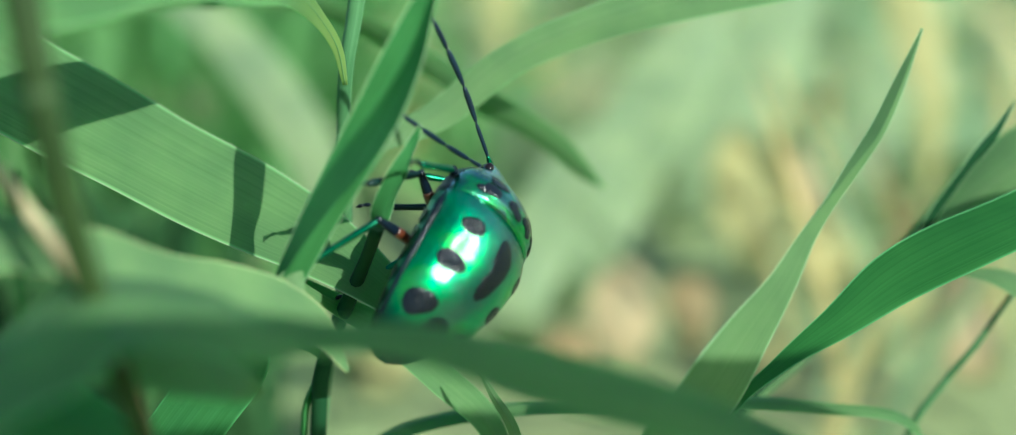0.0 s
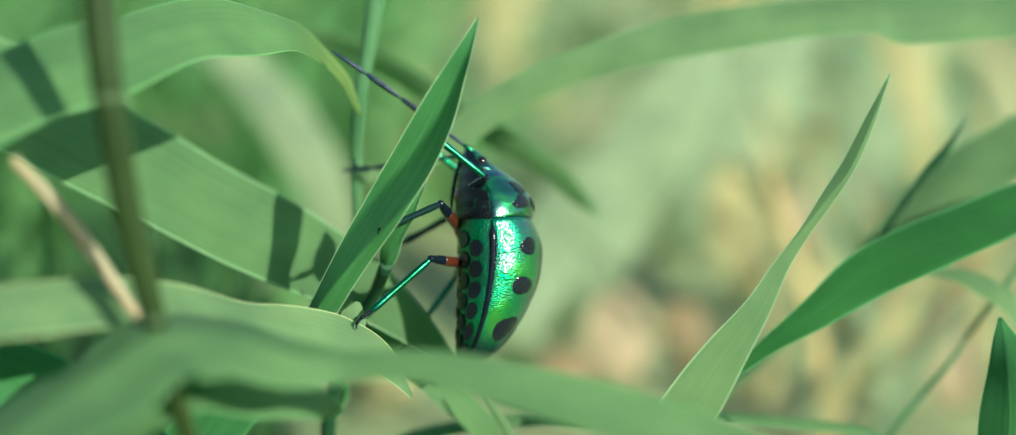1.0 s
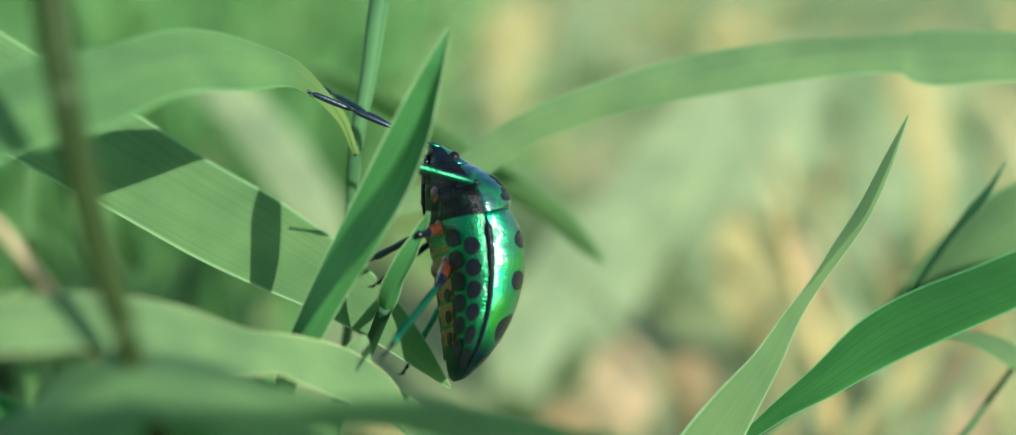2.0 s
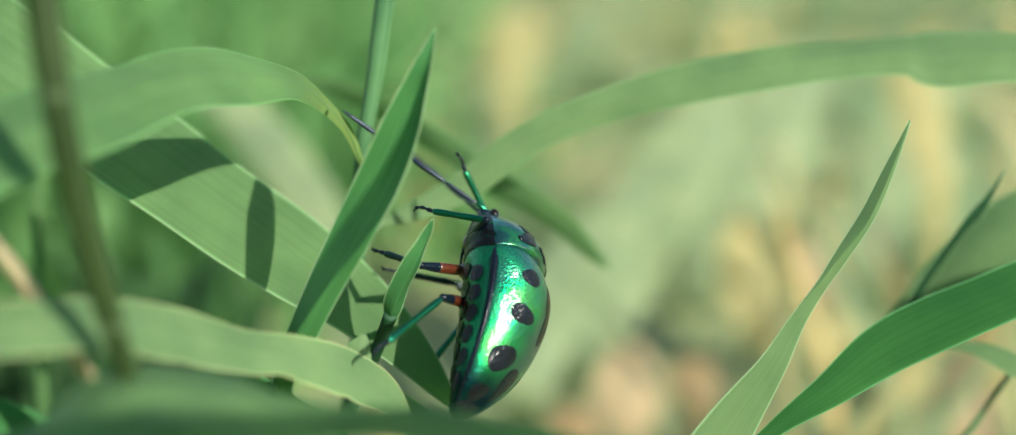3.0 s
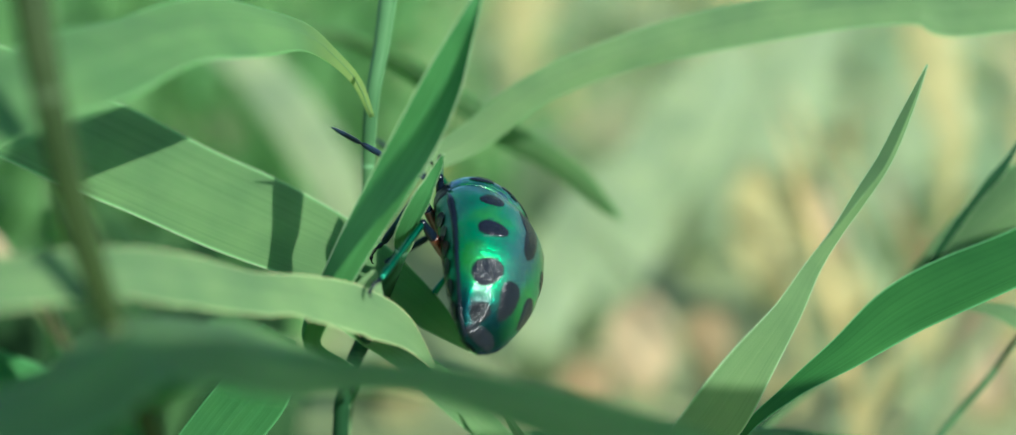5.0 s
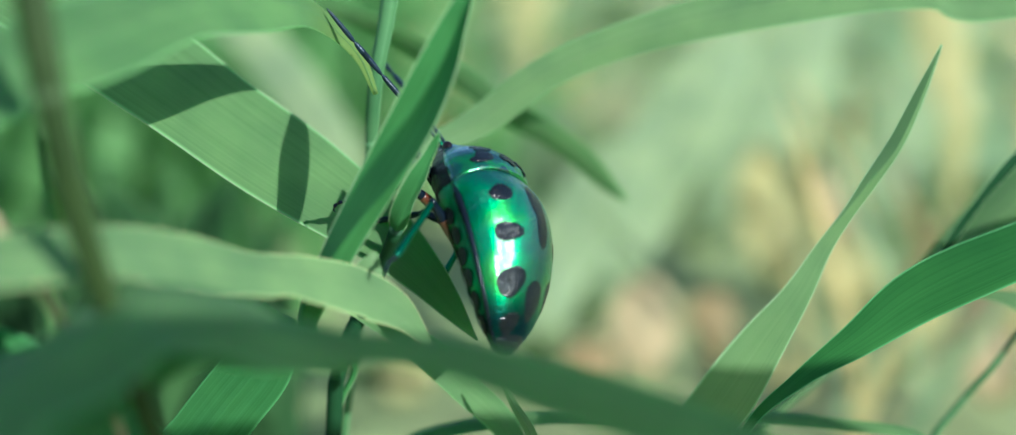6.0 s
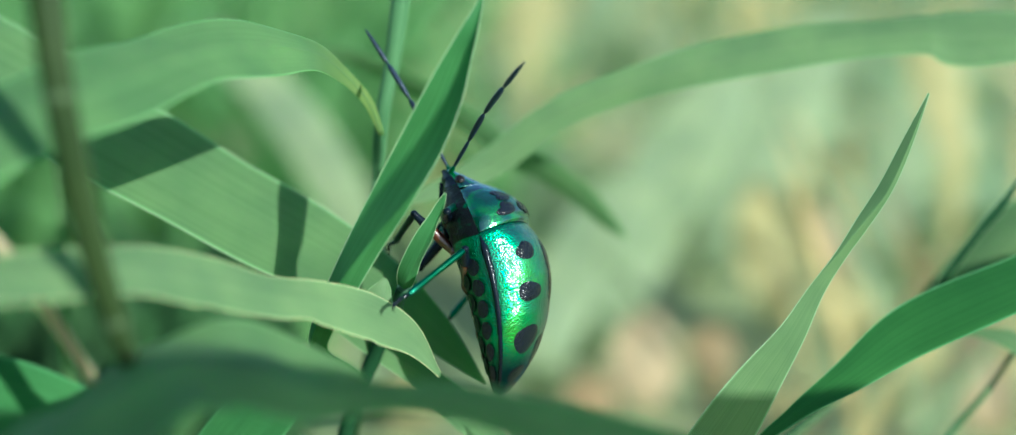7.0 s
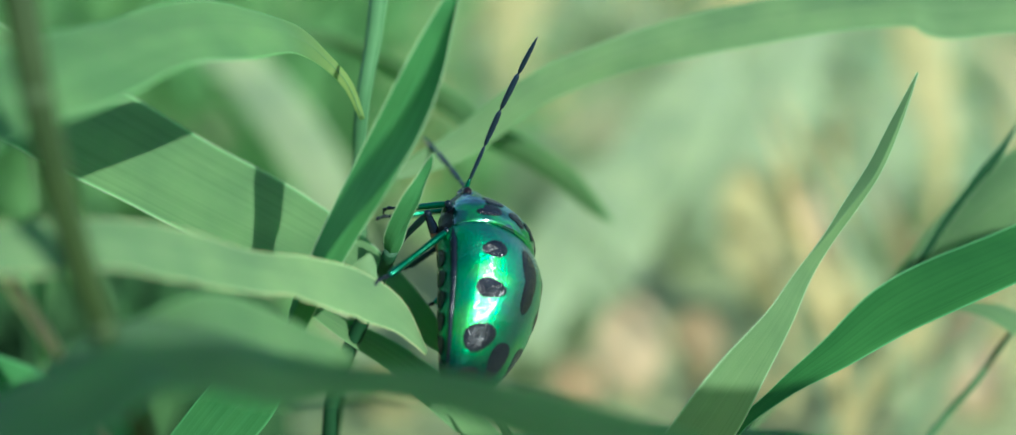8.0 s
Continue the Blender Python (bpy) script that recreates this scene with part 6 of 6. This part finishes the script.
SWAY['pale_side_leaf'] = [(0, 79.88, 35.19, 0.71, 0.00, 0.00, -0.00), (0.2, 79.71, 35.25, 0.92, 0.00, -0.00, 0.00), (0.5, 78.63, 35.48, 1.80, 0.00, 0.00, -0.00), (0.8, 78.81, 35.52, 1.94, 0.00, 0.00, -0.00), (1, 78.37, 35.66, 2.48, 0.00, -0.00, 0.00), (1.2, 78.10, 35.78, 2.90, 0.00, -0.00, 0.00), (1.5, 78.96, 35.83, 3.11, 0.00, -0.00, 0.00), (1.7, 79.41, 35.80, 2.99, 0.00, -0.00, 0.00), (2.8, 79.62, 35.62, 2.30, 0.00, -0.00, 0.00), (3, 79.54, 35.61, 2.28, 0.00, 0.00, -0.00), (3.5, 79.50, 35.64, 2.38, 0.00, -0.00, 0.00), (3.8, 79.55, 35.58, 2.17, 0.00, -0.00, 0.00), (4, 79.57, 35.55, 2.04, 0.00, -0.00, 0.00), (4.2, 79.60, 35.51, 1.90, 0.00, -0.00, 0.00), (5.3, 79.76, 35.31, 1.15, 0.00, -0.00, 0.00), (5.5, 79.79, 35.27, 1.02, 0.00, -0.00, 0.00), (6, 79.86, 35.18, 0.68, 0.00, -0.00, 0.00), (6.5, 79.93, 35.09, 0.34, 0.00, -0.00, 0.00), (7, 80.00, 35.00, 0.00, 0.00, 0.00, -0.00), (7.5, 80.10, 35.61, 2.29, 0.00, -0.00, 0.00), (8, 80.10, 35.61, 2.29, 0.00, -0.00, 0.00)]
SWAY['small_side_leaf'] = [(0, 60.16, 18.13, 0.48, 0.00, 0.00, -0.00), (0.2, 60.21, 18.35, 1.30, 0.00, -0.00, 0.00), (0.5, 59.98, 18.55, 2.06, 0.00, -0.00, 0.00), (0.8, 59.93, 18.66, 2.46, 0.00, -0.00, 0.00), (1, 59.87, 18.71, 2.65, 0.00, -0.00, 0.00), (1.2, 59.55, 18.91, 3.41, 0.00, -0.00, 0.00), (1.5, 59.73, 18.69, 2.59, 0.00, 0.00, -0.00), (1.7, 59.45, 18.60, 2.22, 0.00, 0.00, -0.00), (2.8, 59.58, 18.41, 1.54, 0.00, -0.00, 0.00), (3, 59.54, 18.36, 1.33, 0.00, -0.00, 0.00), (3.5, 59.62, 18.37, 1.39, 0.00, -0.00, 0.00), (3.8, 59.56, 18.29, 1.10, 0.00, -0.00, 0.00), (4, 59.81, 18.13, 0.48, 0.00, -0.00, 0.00), (4.2, 59.89, 18.18, 0.66, 0.00, -0.00, 0.00), (5.3, 59.59, 18.17, 0.63, 0.00, -0.00, 0.00), (5.5, 59.79, 18.24, 0.89, 0.00, -0.00, 0.00), (6, 60.07, 18.10, 0.37, 0.00, 0.00, -0.00), (6.5, 60.13, 18.14, 0.53, 0.00, -0.00, 0.00), (7, 60.00, 18.00, 0.00, 0.00, 0.00, -0.00), (7.5, 59.65, 18.26, 0.96, 0.00, 0.00, -0.00), (8, 59.72, 18.19, 0.72, 0.00, -0.00, 0.00)]
SWAY['chewed_leaf'] = [(0, -73.34, -47.02, 5.46, -0.08, 5.97, -1.61), (0.2, -74.5, -46.74, 6.51, -0.13, 7.31, -1.97), (0.5, -66.45, -48.21, 0.23, -0.0, 1.05, -0.28), (0.8, -64.75, -48.55, -1.03, -0.0, 0.74, -0.2), (1, -63.82, -48.72, -1.7, -0.0, 0.39, -0.11), (1.2, -62.52, -48.65, -1.42, -0.0, -0.26, 0.07), (1.5, -60.72, -48.93, -2.47, -0.01, -1.5, 0.4), (1.7, -65.65, -47.85, 1.54, -0.02, 2.69, -0.72), (2.8, -64.68, -47.91, 1.33, -0.01, 1.64, -0.44), (3, -65.1, -47.94, 1.22, -0.01, 1.74, -0.47), (3.5, -62.11, -48.68, -1.52, -0.0, -0.33, 0.09), (3.8, -64.57, -48.01, 0.96, -0.0, 1.23, -0.33), (4, -63.59, -48.2, 0.25, -0.0, 0.16, -0.04), (4.2, -61.52, -48.36, -0.34, -0.0, -1.13, 0.3), (5.3, -60.38, -48.69, -1.56, -0.01, -2.22, 0.6), (5.5, -59.38, -48.8, -2.0, -0.02, -2.81, 0.75), (6, -61.15, -48.56, -1.08, -0.01, -1.66, 0.44), (6.5, -59.29, -48.74, -1.74, -0.02, -2.62, 0.7), (7, -62.95, -48.0, 1.0, 0.0, 0.0, -0.0), (7.5, -64.13, -47.67, 2.24, -0.0, 0.96, -0.26), (8, -63.0, -47.73, 1.99, -0.0, 0.24, -0.06)]
SWAY['fore_leaf'] = [(0, -52.39, -44.35, 2.41, -0.00, 1.44, -0.38), (0.2, -52.82, -44.37, 2.35, -0.01, 1.99, -0.53), (0.5, -53.19, -44.08, 3.43, -0.01, 2.51, -0.67), (0.8, -50.14, -44.84, 0.58, -0.00, 0.13, -0.03), (1, -49.50, -44.96, 0.13, -0.00, -0.22, 0.06), (1.2, -49.29, -44.85, 0.57, -0.00, -0.57, 0.15), (1.5, -47.86, -45.19, -0.72, -0.01, -1.88, 0.50), (1.7, -50.14, -44.79, 0.78, -0.00, -0.16, 0.04), (2.8, -50.88, -44.71, 1.10, -0.00, 0.46, -0.12), (3, -50.83, -44.76, 0.91, -0.00, 0.47, -0.12), (3.5, -50.60, -45.01, -0.05, -0.00, 0.26, -0.07), (3.8, -49.36, -45.11, -0.42, -0.00, -1.15, 0.31), (4, -48.73, -45.24, -0.90, -0.01, -1.56, 0.42), (4.2, -53.17, -44.26, 2.76, -0.01, 2.16, -0.58), (5.3, -51.30, -44.69, 1.18, -0.00, 0.85, -0.23), (5.5, -50.59, -44.78, 0.84, -0.00, 0.09, -0.02), (6, -52.40, -44.36, 2.38, -0.01, 1.82, -0.49), (6.5, -52.38, -44.45, 2.06, -0.01, 1.57, -0.42), (7, -50.00, -45.00, 0.00, 0.00, 0.00, -0.00), (7.5, -50.94, -44.84, 0.60, -0.00, 0.63, -0.17), (8, -52.15, -44.59, 1.54, -0.01, 1.51, -0.41)]
SWAY['second_leaf'] = [(0, -38.2, -33.98, 0.11, -0.08, 5.97, -1.61), (0.2, -39.37, -33.91, 0.35, -0.13, 7.31, -1.97), (0.5, -31.44, -34.38, -1.39, -0.0, 1.05, -0.28), (0.8, -29.75, -34.67, -2.47, -0.0, 0.74, -0.2), (1, -28.85, -34.78, -2.93, -0.0, 0.39, -0.11), (1.2, -27.58, -34.61, -2.26, -0.0, -0.26, 0.07), (1.5, -25.89, -34.69, -2.59, -0.01, -1.5, 0.4), (1.7, -30.57, -34.28, -1.06, -0.02, 2.69, -0.72), (2.8, -29.64, -34.18, -0.64, -0.01, 1.64, -0.44), (3, -30.06, -34.22, -0.81, -0.01, 1.74, -0.47), (3.5, -27.18, -34.63, -2.33, -0.0, -0.33, 0.09), (3.8, -29.55, -34.2, -0.77, -0.0, 1.23, -0.33), (4, -28.62, -34.23, -0.85, -0.0, 0.16, -0.04), (4.2, -26.65, -34.18, -0.68, -0.0, -1.13, 0.3), (5.3, -25.6, -34.33, -1.25, -0.01, -2.22, 0.6), (5.5, -24.65, -34.36, -1.34, -0.02, -2.81, 0.75), (6, -26.32, -34.3, -1.1, -0.01, -1.66, 0.44), (6.5, -24.55, -34.32, -1.19, -0.02, -2.62, 0.7), (7, -28.0, -34.0, 0.0, 0.0, 0.0, -0.0), (7.5, -29.12, -33.82, 0.67, -0.0, 0.96, -0.26), (8, -28.04, -33.77, 0.84, -0.0, 0.24, -0.06)]
SWAY['stalk'] = [(0, -15.01, -32.54, -2.03, -0.01, -2.37, 0.64), (0.2, -15.46, -32.72, -2.68, -0.01, -1.97, 0.53), (0.5, -16.21, -32.57, -2.14, -0.00, -0.73, 0.19), (0.8, -17.78, -32.54, -2.02, -0.00, 0.03, -0.01), (1, -17.21, -32.25, -0.92, -0.00, 0.07, -0.02), (1.2, -16.93, -32.04, -0.14, -0.00, 0.24, -0.06), (1.5, -15.99, -32.30, -1.12, -0.00, -0.71, 0.19), (1.7, -13.37, -31.99, 0.04, -0.03, -3.31, 0.89), (2.8, -17.03, -31.51, 1.85, -0.01, -1.61, 0.43), (3, -16.08, -31.57, 1.59, -0.01, -2.23, 0.60), (3.5, -14.06, -32.30, -1.11, -0.03, -3.51, 0.94), (3.8, -15.84, -32.02, -0.08, -0.02, -3.04, 0.81), (4, -14.29, -32.07, -0.26, -0.05, -4.64, 1.25), (4.2, -14.06, -32.13, -0.49, -0.05, -4.57, 1.23), (5.3, -15.51, -32.19, -0.70, -0.02, -2.99, 0.80), (5.5, -14.86, -32.40, -1.50, -0.02, -2.96, 0.79), (6, -14.56, -32.47, -1.76, -0.03, -3.73, 1.00), (6.5, -12.30, -32.48, -1.79, -0.07, -5.28, 1.42), (7, -17.55, -31.97, 0.13, -0.01, -2.05, 0.55), (7.5, -14.90, -32.04, -0.14, -0.03, -3.62, 0.97), (8, -15.17, -32.13, -0.48, -0.03, -3.44, 0.92)]
SWAY['dry_stem'] = [(0, -15.03, -19.44, 2.10, 0.00, -0.00, 0.00), (0.2, -15.27, -19.47, 1.99, 0.00, 0.00, -0.00), (0.5, -14.21, -19.45, 2.05, 0.00, -0.00, 0.00), (0.8, -15.73, -19.39, 2.28, 0.00, -0.00, 0.00), (1, -13.91, -19.79, 0.77, 0.00, -0.00, 0.00), (1.2, -12.87, -19.77, 0.84, 0.00, 0.00, -0.00), (1.5, -13.85, -19.71, 1.07, 0.00, -0.00, 0.00), (1.7, -14.08, -19.82, 0.67, 0.00, 0.00, -0.00), (2.8, -16.00, -19.68, 1.21, 0.00, -0.00, 0.00), (3, -15.94, -19.77, 0.85, 0.00, 0.00, -0.00), (3.5, -15.97, -19.94, 0.24, 0.00, -0.00, 0.00), (3.8, -17.15, -19.80, 0.76, 0.00, -0.00, 0.00), (4, -17.94, -19.70, 1.11, 0.00, -0.00, 0.00), (4.2, -17.88, -19.75, 0.93, 0.00, -0.00, 0.00), (5.3, -17.51, -20.02, -0.08, 0.00, -0.00, 0.00), (5.5, -17.44, -20.07, -0.26, 0.00, -0.00, 0.00), (6, -17.59, -19.99, 0.02, 0.00, 0.00, -0.00), (6.5, -17.72, -19.92, 0.29, 0.00, -0.00, 0.00), (7, -18.00, -20.00, 0.00, 0.00, -0.00, 0.00), (7.5, -17.57, -19.83, 0.62, 0.00, 0.00, -0.00), (8, -17.87, -19.92, 0.30, 0.00, 0.00, -0.00)]
SWAY['corner_leaf'] = [(0, 36.44, -6.19, -4.43, 0.00, 0.00, -0.00), (0.2, 36.71, -6.14, -4.26, 0.00, 0.00, -0.00), (0.5, 35.02, -5.54, -2.02, 0.00, 0.00, -0.00), (0.8, 34.63, -5.62, -2.31, 0.00, -0.00, 0.00), (1, 34.71, -5.48, -1.79, 0.00, 0.00, -0.00), (1.2, 34.69, -5.22, -0.81, 0.00, 0.00, -0.00), (1.5, 35.65, -5.61, -2.27, 0.00, 0.00, -0.00), (1.7, 37.66, -5.54, -2.02, 0.00, -0.00, 0.00), (2.8, 38.03, -5.68, -2.53, 0.00, -0.00, 0.00), (3, 38.10, -5.70, -2.63, 0.00, -0.00, 0.00), (3.5, 38.27, -5.77, -2.86, 0.00, -0.00, 0.00), (3.8, 38.37, -5.80, -3.00, 0.00, -0.00, 0.00), (4, 38.44, -5.83, -3.09, 0.00, -0.00, 0.00), (4.2, 38.51, -5.85, -3.18, 0.00, -0.00, 0.00), (5.3, 38.88, -5.99, -3.69, 0.00, -0.00, 0.00), (5.5, 38.95, -6.01, -3.79, 0.00, -0.00, 0.00), (6, 39.12, -6.08, -4.02, 0.00, -0.00, 0.00), (6.5, 39.29, -6.14, -4.25, 0.00, -0.00, 0.00), (7, 39.46, -6.20, -4.48, 0.00, 0.00, -0.00), (7.5, 39.53, -6.32, -4.92, 0.00, 0.00, -0.00), (8, 39.60, -6.44, -5.37, 0.00, 0.00, -0.00)]

SWAY['shading_leaf'] = [(0, 95.91, -59.89, 0.26, 0.0, 0.0, 0.0), (0.2, 96.25, -60.3, -0.7, 0.0, 0.0, 0.0), (0.4, 96.93, -61.12, -2.62, 0.0, 0.0, 0.0), (0.6, 97.4, -61.68, -3.93, 0.0, 0.0, 0.0), (0.8, 98.55, -63.07, -7.16, 0.0, 0.0, 0.0), (1.2, 98.55, -63.07, -7.16, 0.0, 0.0, 0.0), (1.4, 97.0, -61.2, -2.8, 0.0, 0.0, 0.0), (1.7, 96.44, -60.52, -1.22, 0.0, 0.0, 0.0), (2.8, 96.44, -60.52, -1.22, 0.0, 0.0, 0.0), (3.5, 96.12, -60.15, -0.35, 0.0, 0.0, 0.0), (4.2, 95.84, -59.81, 0.44, 0.0, 0.0, 0.0), (5.3, 95.84, -59.81, 0.44, 0.0, 0.0, 0.0), (7.0, 95.75, -59.7, 0.7, 0.0, 0.0, 0.0), (8.0, 95.84, -59.81, 0.44, 0.0, 0.0, 0.0)]


def motions():
    for key, rows in SWAY.items():
        walk(leaves[key], mm_rows(rows))
    walk(bug, mm_rows(BUG))
    for key, (upper, lower) in LEGS.items():
        walk(legs[key][0], mm_rows(upper))
        walk(legs[key][1], mm_rows(lower))
    for key, rows in ANTENNAE.items():
        walk(antennae[key], mm_rows(rows))


motions()
